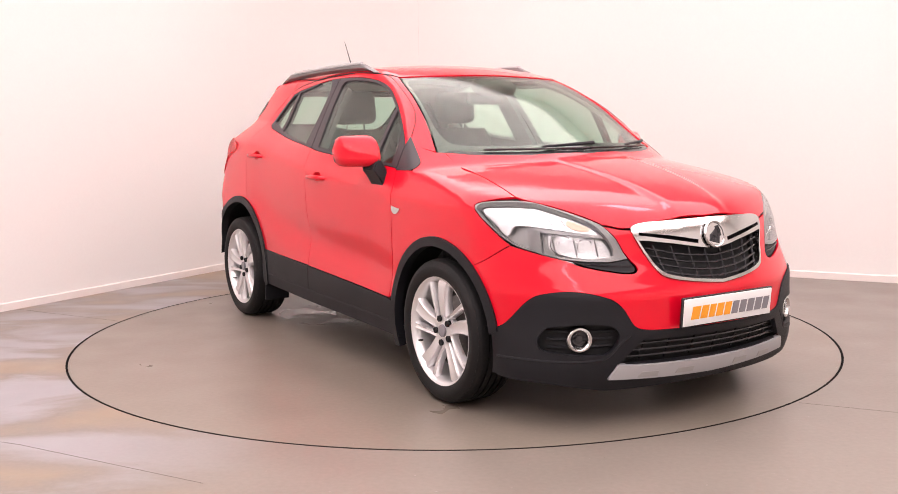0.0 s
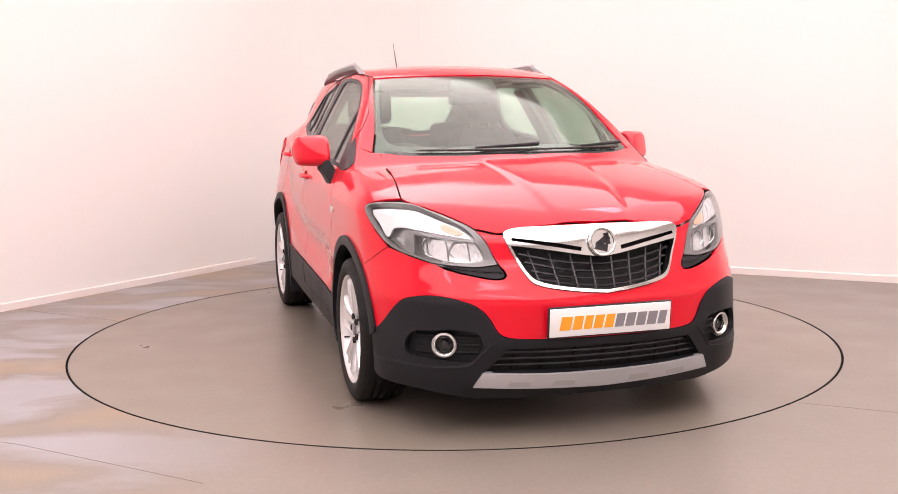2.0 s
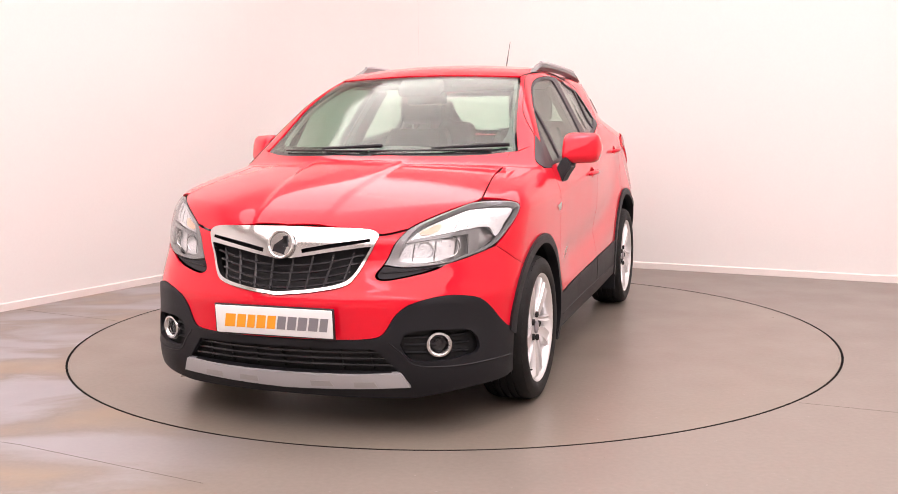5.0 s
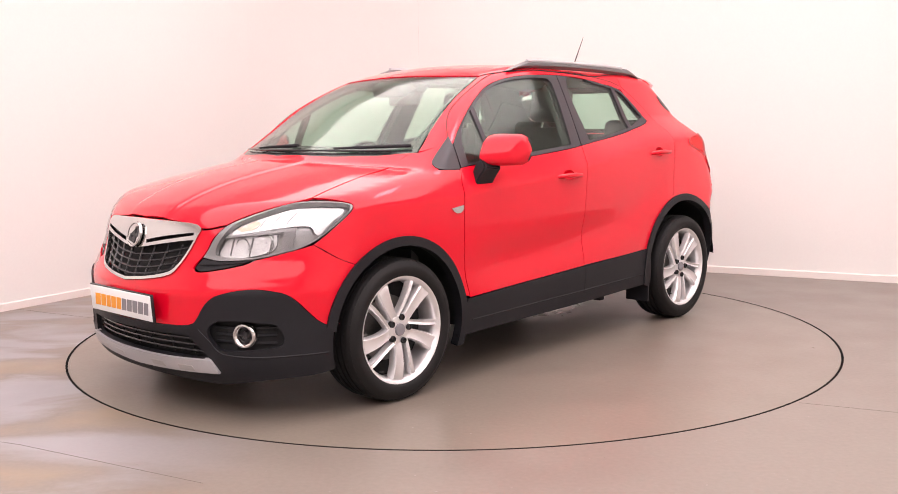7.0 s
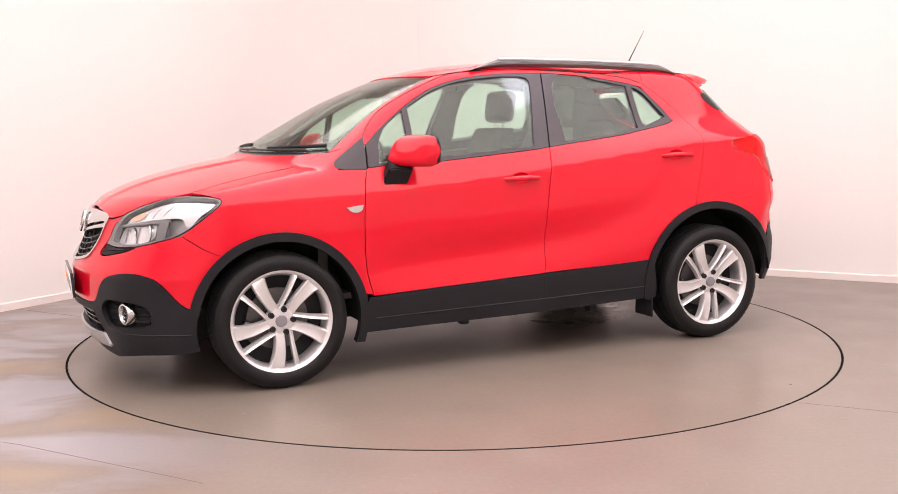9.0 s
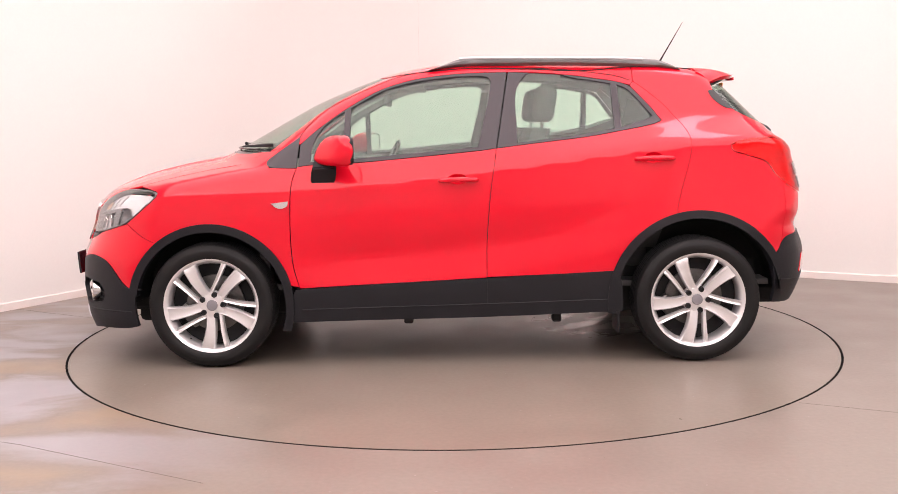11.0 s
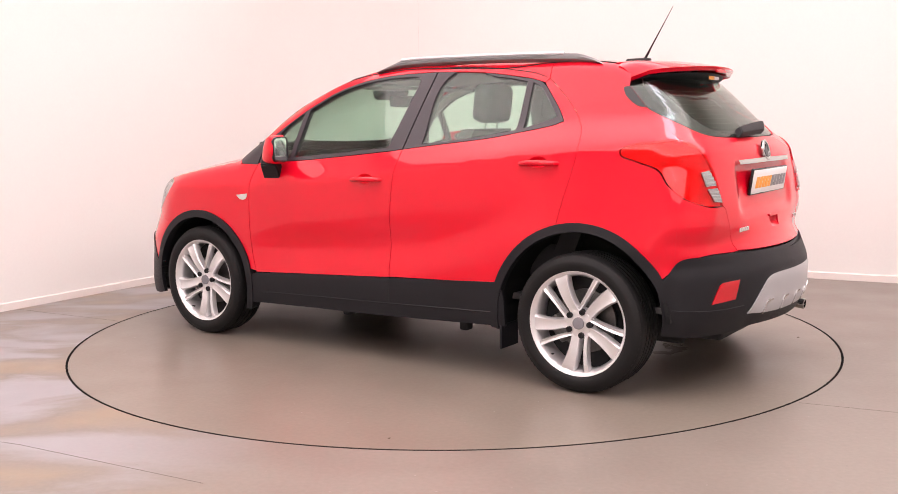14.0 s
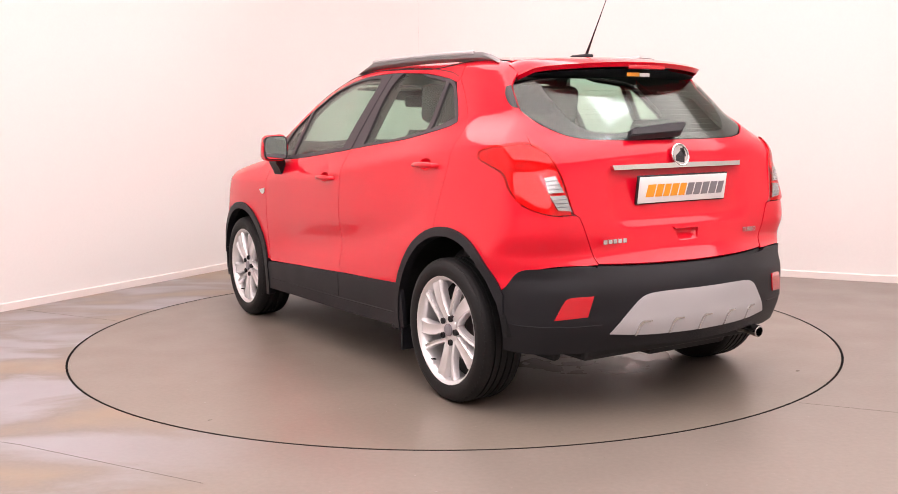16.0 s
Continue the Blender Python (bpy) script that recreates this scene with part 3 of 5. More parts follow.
BROW = "f0.416,0.704! f0.50,0.694 f0.622,0.702! f0.592,0.686 f0.50,0.663 f0.418,0.653 f0.396,0.665"
GRILLE = "f0,0.853! f0.21,0.849 f0.345,0.843 f0.384,0.826 f0.380,0.80 f0.352,0.735 f0.322,0.672 f0.285,0.630 f0.16,0.603 f0,0.587!"
CLAD_TOP = "s1.640,0.418! s1.700,0.420 s1.745,0.449 s1.820,0.536 s1.862,0.566 f0.655,0.583 f0.535,0.556 f0.480,0.515 f0.430,0.437 f0.39,0.421 f0.278,0.416 f0,0.417!"
CLAD_TOP_BACK = " ".join(CLAD_TOP.split()[::-1])
LOWER_GRILLE = "f0,0.385! f0.397,0.378! f0.484,0.280! f0,0.274!"
FOG = "f0.757,0.388 f0.735,0.43 f0.700,0.442 f0.545,0.447 f0.497,0.412 f0.510,0.355 f0.55,0.324 f0.72,0.335 f0.755,0.35"
REAR_GLASS_LOW = "r0,1.188! r0.348,1.190 r0.501,1.204 s-1.668,1.249 s-1.515,1.322!"
LAMP = "s-1.455,1.127 s-1.515,1.160 s-1.60,1.168 s-1.705,1.174 r0.664,1.130 r0.627,1.038 r0.597,0.884! r0.694,0.888 s-1.760,0.925 s-1.690,0.985 s-1.638,1.052 s-1.528,1.090"

# bonnet, wings, roof
hood = panel("bonnet", "t0,1.296! t0.3,1.240 t0.52,1.125 t0.655,1.005! t0.655,1.15 t0.667,1.32 t0.697,1.54 t0.714,1.655! f0.70,0.9425 f0.64,0.9205 f0.556,0.8825 f0.489,0.8425! t0.386,1.996 t0.21,2.026 t0,2.043!", "top", RED, car, step=0.015, sym=True)
wing = panel("front_wing", "s0.818,1.043! s0.842,0.962 s0.853,0.722 s0.843,0.538 s0.813,0.425! " + arc(FW, HUB, 0.43, 166, 51) + " s1.626,0.6955 s1.722,0.7610! s1.613,0.846 s1.556,0.893 s1.537,0.921 s1.560,0.934 t0.716,1.655! t0.699,1.54 t0.669,1.32 t0.657,1.15 t0.657,1.0! t0.688,0.974! s0.862,1.162! s0.965,1.046!", "flank", RED, car, step=0.012)
screen_base = panel("cowl", "t0,1.305! t0.3,1.250 t0.52,1.135 t0.66,1.01! t0.645,0.985! t0.5,1.105 t0.3,1.205 t0,1.262!", "top", GLOSS, car, off=-0.004, sym=True, step=0.02)
roof = panel("roof", "t0,0.428! t0.25,0.408 t0.43,0.368 " + ROOF_EDGE + " t0.508,-1.15 t0.505,-1.31! t0.3,-1.33 t0,-1.335!", "top", RED, car, step=0.03, sym=True)
rail_side = panel("roof_side", SCREEN_EDGE + " " + " ".join(ROOF_EDGE.split()[1:]) + " s-0.975,1.482! s-0.957,1.462! s-0.925,1.470 s-0.849,1.488 s-0.642,1.518 s-0.285,1.537 s-0.091,1.533 s0.065,1.522 s0.224,1.498 s0.375,1.453 s0.52,1.377 s0.635,1.301 s0.73,1.229 s0.80,1.166!", "flank", RED, car, step=0.018, gap=0.0015)
panel("corner_trim", "s0.935,1.045 s0.972,1.056 s0.976,1.077 s0.946,1.104 s0.863,1.164 s0.803,1.206! s0.818,1.043!", "flank", PILLAR, car, off=0.003, step=0.02)

# doors
DLO_F = "s0.807,1.052! s0.744,1.060 s0.498,1.070 s0.193,1.095 s-0.137,1.125 s-0.222,1.136! s-0.292,1.536! s-0.091,1.532 s0.065,1.521 s0.224,1.497 s0.375,1.452 s0.52,1.376 s0.635,1.300 s0.73,1.228 s0.80,1.165!"
GLASS_F = "s0.545,1.086! s0.194,1.114 s-0.130,1.142! s-0.206,1.485 s-0.185,1.511 s-0.093,1.516 s0.062,1.507 s0.219,1.485 s0.376,1.439 s0.540,1.352!"
VENT_F = "s0.748,1.072! s0.575,1.084! s0.572,1.334! s0.601,1.317 s0.688,1.247 s0.735,1.165"
DLO_R = "s-0.230,1.136! s-0.699,1.189 s-0.90,1.222 s-1.060,1.252 s-1.108,1.272! s-1.060,1.338 s-1.010,1.395 s-0.962,1.445 s-0.925,1.468 s-0.849,1.486 s-0.642,1.516 s-0.300,1.536!"
GLASS_R = "s-0.382,1.511 s-0.702,1.495 s-0.852,1.470! s-0.858,1.229! s-0.581,1.187 s-0.333,1.160!"
LIGHT_R = "s-0.885,1.464! s-0.930,1.446 s-0.968,1.412 s-1.067,1.292! s-0.896,1.237!"
SILL = "s0.812,0.414 s0.5,0.430 s-0.167,0.461"
CUP_F = " ".join("s%.4f,%.4f" % (-0.020 + 0.052 * math.cos(a), 0.979 + 0.027 * math.sin(a)) for a in (math.pi * i / 7 for i in range(14)))
CUP_R = " ".join("s%.4f,%.4f" % (-1.043 + 0.052 * math.cos(a), 1.077 + 0.027 * math.sin(a)) for a in (math.pi * i / 7 for i in range(14)))
door_f = panel("front_door", "s0.8145,1.050! s0.744,1.058 s0.498,1.068 s0.193,1.093 s-0.137,1.123 s-0.224,1.134! s-0.189,0.898 s-0.171,0.658 s-0.168,0.463! s0.2,0.445 s0.5,0.432 s0.8095,0.418! s0.8405,0.538 s0.8505,0.722 s0.8395,0.962", "side", RED, car, step=0.025, holes=[(CUP_F, False)])
door_r = panel("rear_door", "s-0.2258,1.134! s-0.699,1.187 s-0.90,1.220 s-1.060,1.250 s-1.112,1.270! s-1.064,1.336 s-1.014,1.393 s-0.966,1.447 s-0.957,1.460! " + REAR_SEAM + " " + arc(RW, HUB, 0.465, 76, 20) + " s-0.1695,0.465! s-0.1725,0.658 s-0.1905,0.898", "flank", RED, car, step=0.025, holes=[(CUP_R, False)])
for doors, cup, cy, cz in ((door_f, CUP_F, -0.020, 0.979), (door_r, CUP_R, -1.043, 1.077)):
    panel("handle_cup", cup, "side", RED, doors, off=0.0, thick=0.004, step=0.008, gap=-0.002, label="hollow behind the handle", relief=lambda uv, cy=cy, cz=cz: -0.030 * np.clip(1 - ((uv[:, 0] - cy) / 0.053) ** 2 - ((uv[:, 1] - cz) / 0.028) ** 2, 0, 1) ** 0.6)
for doors, dlo, holes in ((door_f, DLO_F, (GLASS_F, VENT_F)), (door_r, DLO_R, (GLASS_R, LIGHT_R))):
    panel("window_frame", dlo, "flank", PILLAR, doors, off=0.001, thick=0.03, step=0.02, holes=[(h, False) for h in holes], gap=0.0, label="satin black window surround")
    for h in holes:
        for g in panel("window_pane", h, "flank", GLASS, doors, off=-0.005, thick=0.003, step=0.04, gap=-0.004, label="greenish clear side glass"):
            g.visible_shadow = False
panel("door_card", DLO_F.split(" s-0.222")[0] + " s-0.20,1.13! s-0.15,0.45! s0.80,0.43!", "side", TRIM, door_f, off=-0.075, thick=0.02, step=0.05, label="dark grey inner door card")
panel("door_card", "s-0.240,1.130! s-0.699,1.183 s-1.10,1.25! s-1.0,0.85! s-0.86,0.52! s-0.19,0.47!", "side", TRIM, door_r, off=-0.085, thick=0.02, step=0.05, label="dark grey inner door card")
bead("door_seam", "s0.806,1.206! s0.759,1.270 s0.694,1.329 s0.594,1.389 s0.449,1.457 s0.295,1.516 s0.150,1.545 s0.013,1.555 s-0.257,1.560 s-0.642,1.545 s-0.864,1.516 s-0.955,1.490!", "flank", 0.0022, DARK, rail_side, label="dark shut line over the doors")
bead("ditch_seam", ROOF_EDGE + " t0.508,-1.15 t0.505,-1.30!", "top", 0.003, DARK, roof, label="dark roof joint", sides=(1, -1))

# rear quarter, tailgate, rear bumper
quarter = panel("rear_quarter", "t0.518,-0.972! t0.508,-1.15 t0.505,-1.385! s-1.404,1.434! s-1.515,1.321! s-1.600,1.252 s-1.705,1.178! s-1.60,1.165 s-1.515,1.158 s-1.452,1.127 s-1.528,1.087 s-1.635,1.049 s-1.687,0.983 s-1.752,0.935! s-1.752,0.655! s-1.690,0.573 s-1.655,0.571! " + arc(RW, HUB, 0.465, 148, 75.5) + " " + " ".join(REAR_SEAM.split()[::-1]), "flank", RED, car, step=0.02)
panel("rear_corner", "s-1.725,0.945! s-1.725,0.625! r0.705,0.667 r0.53,0.671 r0.492,0.672! r0.502,0.702 r0.566,0.872 r0.593,0.882! r0.694,0.885 s-1.760,0.922", "tail", RED, car, off=0.0012, step=0.02, label="red painted rear corner")
panel("quarter_glass", "s-1.375,1.425! s-1.404,1.432! s-1.508,1.326! s-1.462,1.335 s-1.395,1.385", "flank", GLOSS, quarter, off=0.003, thick=0.01, step=0.02, label="small gloss black corner glass")
GRIP = "r0,0.802! r0.070,0.800! r0.055,0.750! r0,0.748!"
tailgate = panel("tailgate", "r0,0.668! r0.33,0.671 r0.490,0.677! r0.500,0.702 r0.564,0.872 r0.590,0.890 r0.624,1.038 r0.660,1.132! s-1.708,1.176! s-1.600,1.250 s-1.517,1.319! s-1.668,1.246 r0.501,1.200 r0.348,1.186 r0,1.184!", "tail", RED, car, step=0.022, sym=True, holes=[(GRIP, True)],
                 relief=lambda uv: -0.016 / (1 + np.exp(np.minimum(30, ((np.abs(uv[:, 0]) / 0.40) ** 8 + (np.abs(uv[:, 1] - 0.955) / 0.125) ** 8 - 1) * 5))))
pane = panel("rear_window", REAR_GLASS_LOW + " s-1.406,1.434! r0.45,1.462 r0,1.472!", "tail", GLASS, tailgate, off=-0.003, thick=0.004, step=0.03, sym=True, label="greenish rear window with heating lines")
pane.visible_shadow = False
for i in range(9):
    z = 1.235 + i * 0.022
    bead("heating_wire", "r0,%.3f! r0.25,%.3f r0.47,%.3f!" % (z, z, z + 0.004), "tail", 0.0006, LINING, pane, off=-0.009, sym=False)
panel("rear_window_band", "r0,1.188! r0.348,1.190 r0.501,1.204 s-1.668,1.249 s-1.510,1.325! s-1.406,1.434! r0.49,1.440! r0.485,1.36 r0.46,1.275 r0.40,1.232 r0.30,1.222 r0,1.218!", "tail", GLOSS, tailgate, off=-0.0065, thick=0.002, step=0.02, sym=True, label="black printed glass border")

CLAD_R = "s-1.652,0.569! s-1.690,0.571 s-1.748,0.652 r0.705,0.665 r0.53,0.669 r0.487,0.658 r0.179,0.650 r0,0.648!"
rear_bumper = panel("rear_bumper", "r0,0.315! r0.38,0.318! r0.56,0.298! s-1.76,0.300! s-1.675,0.312! s-1.685,0.40 " + CLAD_R, "tail", BLACK, car, off=0.004, thick=0.02, step=0.022, sym=True, label="black grained plastic rear bumper")
panel("rear_ledge", "r0,0.648! r0.179,0.650 r0.487,0.658 r0.50,0.675! r0.33,0.669 r0,0.666!", "tail", BLACK, rear_bumper, off=-0.012, thick=0.02, step=0.02, sym=True)
rear_skid = panel("skid_plate", "r0,0.556! r0.255,0.553 r0.325,0.540 r0.372,0.50 r0.465,0.385! r0.30,0.372 r0,0.368!", "tail", SATIN, rear_bumper, off=0.009, thick=0.02, step=0.02, sym=True, label="satin silver skid plate")
for x in (-0.32, -0.16, 0.0, 0.16, 0.32):
    panel("skid_rib", "r%.3f,0.372! r%.3f,0.425 r%.3f,0.436 r%.3f,0.436! r%.3f,0.430! r%.3f,0.420 r%.3f,0.372!" % (x - 0.035, x - 0.022, x - 0.01, x + 0.035, x + 0.035, x - 0.014, x - 0.026), "tail", CHROME, rear_skid, off=0.013, thick=0.008, step=0.02, sides=(1,))
panel("fog_lamp", "r0.690,0.450! r0.650,0.535 r0.63,0.545 r0.536,0.550! r0.560,0.462!", "tail", REDLENS, rear_bumper, off=0.009, thick=0.02, step=0.015, label="red rear fog reflector")
bead("crease", "s-1.72,0.43! s-1.76,0.425 r0.62,0.420 r0.50,0.425!", "tail", 0.004, BLACK, rear_bumper, off=0.002)
tail_lamps = panel("tail_lamp", LAMP, "tail", REDFACET, car, off=-0.006, thick=0.02, step=0.016, gap=0.001, label="red wraparound tail lamp with clear segments")
for g in panel("lamp_cover", LAMP, "tail", REDGLASS, tail_lamps, off=0.008, thick=0.002, step=0.016, gap=-0.002, label="glossy red lamp cover"):
    g.visible_shadow = False
WHITE_SEG = ("r0.694,1.036! r0.652,1.044! r0.629,0.975! r0.690,0.972!", "r0.688,0.962! r0.626,0.966! r0.606,0.898! r0.666,0.905!")
for seg in WHITE_SEG:
    panel("reversing_lamp", seg, "tail", SILVERED, tail_lamps, off=0.0105, thick=0.01, step=0.012, label="silver backed clear reversing lamp")
    panel("clear_lens", seg, "tail", LENS, tail_lamps, off=0.0145, thick=0.003, step=0.02)
    a = [w.rstrip("!")[1:].split(",") for w in seg.split()]
    for k in (0.25, 0.5, 0.75):
        x0, z0 = float(a[0][0]) * (1 - k) + float(a[3][0]) * k, float(a[0][1]) * (1 - k) + float(a[3][1]) * k
        x1, z1 = float(a[1][0]) * (1 - k) + float(a[2][0]) * k, float(a[1][1]) * (1 - k) + float(a[2][1]) * k
        bead("lens_rib", "r%.4f,%.4f! r%.4f,%.4f!" % (x0, z0, x1, z1), "tail", 0.0022, GREY, tail_lamps, off=0.0115)

# number plates: plain bars stand for the lettering
def plate(parent, y, z, tilt, face):
    m = pose(0, y, z, tilt, 0, 180 if face < 0 else 0)
    p = part("number_plate", bmesh_box((0.524, 0.010, 0.114), 0.003), WHITE, parent, "white show plate with slanted orange and grey bars", True)
    p.matrix_local = m
    surround = part("plate_surround", bmesh_box((0.536, 0.014, 0.126), 0.004), GLOSS, p, "thin black plate surround", True)
    surround.matrix_local = pose(0, -0.006, 0)
    widths = (0.046, 0.039, 0.034, 0.039, 0.037, 0.037, 0.038, 0.039, 0.040, 0.034)
    x = 0.222
    for i, w in enumerate(widths):
        bm = bmesh.new()
        k = 0.010
        quad = [(x, -0.030), (x - w, -0.030), (x - w - k, 0.024), (x - k, 0.024)]
        f = [bm.verts.new((a, 0.0052, b)) for a, b in quad]
        g = [bm.verts.new((a, 0.0066, b)) for a, b in quad]
        bm.faces.new(f), bm.faces.new(g)
        for j in range(4):
            bm.faces.new((f[j], f[(j + 1) % 4], g[(j + 1) % 4], g[j]))
        part("bar", bm, ORANGE if i < 5 else GREY, p)
        x -= w + 0.0085
    return p


def bmesh_box(size, bevel=0.0, place=(0, 0, 0), segs=2):
    return box(bmesh.new(), size, place, bevel, None, segs)


plate(car, 2.186, 0.487, -4, 1)
plate(tailgate, -1.890, 0.972, -8, -1)


def emblem(parent, m, r):
    """A round chrome badge with a plain dark shape in it."""
    e = part("badge", spun(bmesh.new(), [(0.0, r), (0.008, r), (0.011, r * 0.93), (0.009, r * 0.84), (0.004, r * 0.82), (0.004, 0.0)], 40), CHROME, parent, "round chrome badge", True)
    e.matrix_local = m
    part("badge_field", spun(bmesh.new(), [(0.0042, r * 0.80), (0.0060, r * 0.78), (0.0060, 0.0)], 32), CHROME, e, "bright badge field", True)
    bm = bmesh.new()
    for y0, z0, w, h, a in ((0.10, 0.1, 0.95, 0.42, 35), (-0.1, -0.35, 0.9, 0.5, -15), (0.35, 0.2, 0.35, 0.8, 10)):
        box(bm, (0.004, w * r, h * r), (0.0075, y0 * r, z0 * r), 0.001, pose(0, 0, 0, a, 0, 0))
    part("badge_figure", bm, GLOSS, e, "plain dark figure")
    return e


# front end
bumper = panel("front_bumper", "t0,2.046! t0.21,2.029 t0.386,1.999 t0.484,1.950! f0.450,0.79 f0.428,0.735 f0.412,0.706! f0.388,0.663 f0.415,0.647 f0.50,0.657 f0.60,0.681 f0.640,0.702! f0.712,0.725 s1.722,0.760! s1.626,0.695 " + arc(FW, HUB, 0.43, 51, 14) + " " + CLAD_TOP, "nose", RED, car, step=0.02, sym=True, holes=[(GRILLE, True)])
CLAD_HOLES = [(LOWER_GRILLE, True), (FOG, False)]
cladding = panel("bumper_cladding", CLAD_TOP_BACK + " " + arc(FW, HUB, 0.40, 14, -15) + " s1.72,0.212 f0.72,0.200 f0.60,0.180 f0.5,0.163 f0,0.165!", "nose", BLACK, car, off=0.006, thick=0.02, step=0.02, sym=True, holes=CLAD_HOLES, label="black grained plastic lower bumper")
panel("front_skid_plate", "f0,0.272! f0.30,0.273 f0.490,0.280! f0.522,0.222! f0.311,0.213 f0,0.205!", "nose", SATIN, cladding, off=0.018, thick=0.025, step=0.02, sym=True, label="satin silver skid plate", gap=0)
# flat patches on the plate; their darker grey paints the shade of shallow recesses
for x in (0.12, 0.30):
    panel("skid_shade", "f%.3f,0.246! f%.3f,0.247! f%.3f,0.222! f%.3f,0.220!" % (x, x + 0.085, x + 0.095, x), "nose", BEZEL, cladding, off=0.0195, thick=0.004, step=0.02)
bead("crease", "s1.70,0.300! f0.80,0.300 f0.70,0.296 f0.598,0.300 f0.534,0.313 f0.495,0.360 f0.45,0.405!", "nose", 0.007, BLACK, cladding, off=0.002)
back = panel("grille_backing", "f0,0.43! f0.54,0.43! f0.64,0.235! f0,0.22!", "nose", DARK, cladding, off=-0.040, thick=0.01, step=0.03, sym=True)
for i, z in enumerate((0.300, 0.327, 0.354)):
    w = 0.478 - (z - 0.28) * 0.9
    bead("grille_bar", "f0,%.3f! f%.3f,%.3f f%.3f,%.3f!" % (z, w * 0.5, z, w, z + 0.002), "nose", 0.0055, GLOSS, cladding, off=-0.02, sides=(1, -1))
for x in (0.0, 0.13, 0.26, 0.38):
    bead("grille_post", "f%.3f,0.276! f%.3f,0.384!" % (x, x * 0.98), "nose", 0.004, GLOSS, cladding, off=-0.03)
panel("fog_backing", FOG, "nose", DARK, cladding, off=-0.042, thick=0.01, step=0.03, gap=-0.04)
for z in (0.352, 0.385, 0.418):
    bead("fog_slat", "f0.51,%.3f! f0.63,%.3f f0.74,%.3f!" % (z, z, z), "nose", 0.006, BLACK, cladding, off=-0.034)
for s in (1, -1):
    p = on_body(0.627 * s, 0.386, "f")
    fog = part("front_fog_lamp", spun(bmesh.new(), [(-0.03, 0.0), (-0.03, 0.031), (-0.004, 0.034), (0.004, 0.036), (0.010, 0.043), (0.009, 0.050), (0.002, 0.055), (-0.03, 0.055)], 40), CHROME, cladding, "round fog lamp with a chrome ring", True)
    fog.matrix_local = pose(p[0], p[1] - 0.022, p[2], 0, 0, 90 - 22 * s)
    part("lens", spun(bmesh.new(), [(-0.006, 0.033), (-0.001, 0.024), (0.002, 0.0)], 28), LENS, fog, "", True)
    part("projector", spun(bmesh.new(), [(-0.028, 0.031), (-0.018, 0.027), (-0.02, 0.020), (-0.008, 0.014), (-0.004, 0.0)], 28), GLOSS, fog, "dark projector lens", True)

# grille
grille = panel("grille_frame", GRILLE, "nose", CHROME, car, off=0.008, thick=0.03, step=0.012, sym=True, gap=0.0, label="bright chrome grille frame with a central badge", holes=[
    ("f0,0.726! f0.08,0.737 f0.20,0.757 f0.330,0.775 f0.362,0.777! f0.337,0.725 f0.309,0.672 f0.275,0.641 f0.155,0.615 f0,0.599!", True),
    ("f0.085,0.768! f0.20,0.788 f0.355,0.808! f0.358,0.797! f0.20,0.772 f0.088,0.752!", False)])
panel("grille_backing", GRILLE, "nose", DARK, grille, off=-0.05, thick=0.01, step=0.03, sym=True, gap=0.004)
for i, t in enumerate((0.2, 0.42, 0.64, 0.85)):
    zc, ze = 0.728 * (1 - t) + 0.600 * t, 0.776 * (1 - t) + 0.632 * t
    w = 0.352 * (1 - t) + 0.262 * t
    bead("grille_bar", "f0,%.3f! f%.3f,%.3f f%.3f,%.3f!" % (zc, w * 0.5, zc * 0.72 + ze * 0.28, w, ze), "nose", 0.0055, GLOSS, grille, off=-0.010)
for x in (0.04, 0.115, 0.19, 0.262):
    bead("grille_post", "f%.3f,%.3f! f%.3f,%.3f!" % (x * 1.14, 0.732 + 0.10 * x, x, 0.608 + 0.055 * x), "nose", 0.0055, GLOSS, grille, off=-0.010)
emblem(grille, pose(0, 2.098, 0.787, 0, 0, 90) @ pose(0, 0, 0, 0, -14, 0), 0.059)

# headlights: a dark tub, bright reflectors and bulbs, a clear cover
head = panel("headlight", HEADLIGHT, "nose", SILVERED, car, off=-0.055, thick=0.01, step=0.02, gap=0.0, label="large swept headlamp under a clear cover")
panel("headlight_rim", HEADLIGHT, "nose", LAMPGREY, head, off=-0.001, thick=0.03, step=0.012, gap=0.0015, holes=[("s1.553,0.917 s1.59,0.931 f0.70,0.933 f0.64,0.909 f0.560,0.868 f0.518,0.840 f0.488,0.795 f0.468,0.745 f0.472,0.721! f0.53,0.712 f0.632,0.714 f0.705,0.736 s1.732,0.772 s1.620,0.850 s1.566,0.894", False)], label="grey inner bezel")
panel("upper_reflector", "s1.575,0.912 s1.60,0.920 f0.70,0.924 f0.64,0.900 f0.565,0.860 f0.520,0.828 f0.508,0.806! f0.60,0.822 f0.700,0.838 s1.72,0.84 s1.70,0.80 s1.640,0.852 s1.588,0.89", "nose", FACET, head, off=-0.022, thick=0.01, step=0.02, label="bright rippled upper reflector")
panel("lower_reflector", "f0.500,0.795! f0.60,0.806 f0.688,0.812! f0.690,0.750 f0.632,0.724 f0.52,0.714 f0.472,0.718 f0.480,0.76", "nose", FACET, head, off=-0.034, thick=0.01, step=0.018, label="bright rippled lower reflector")
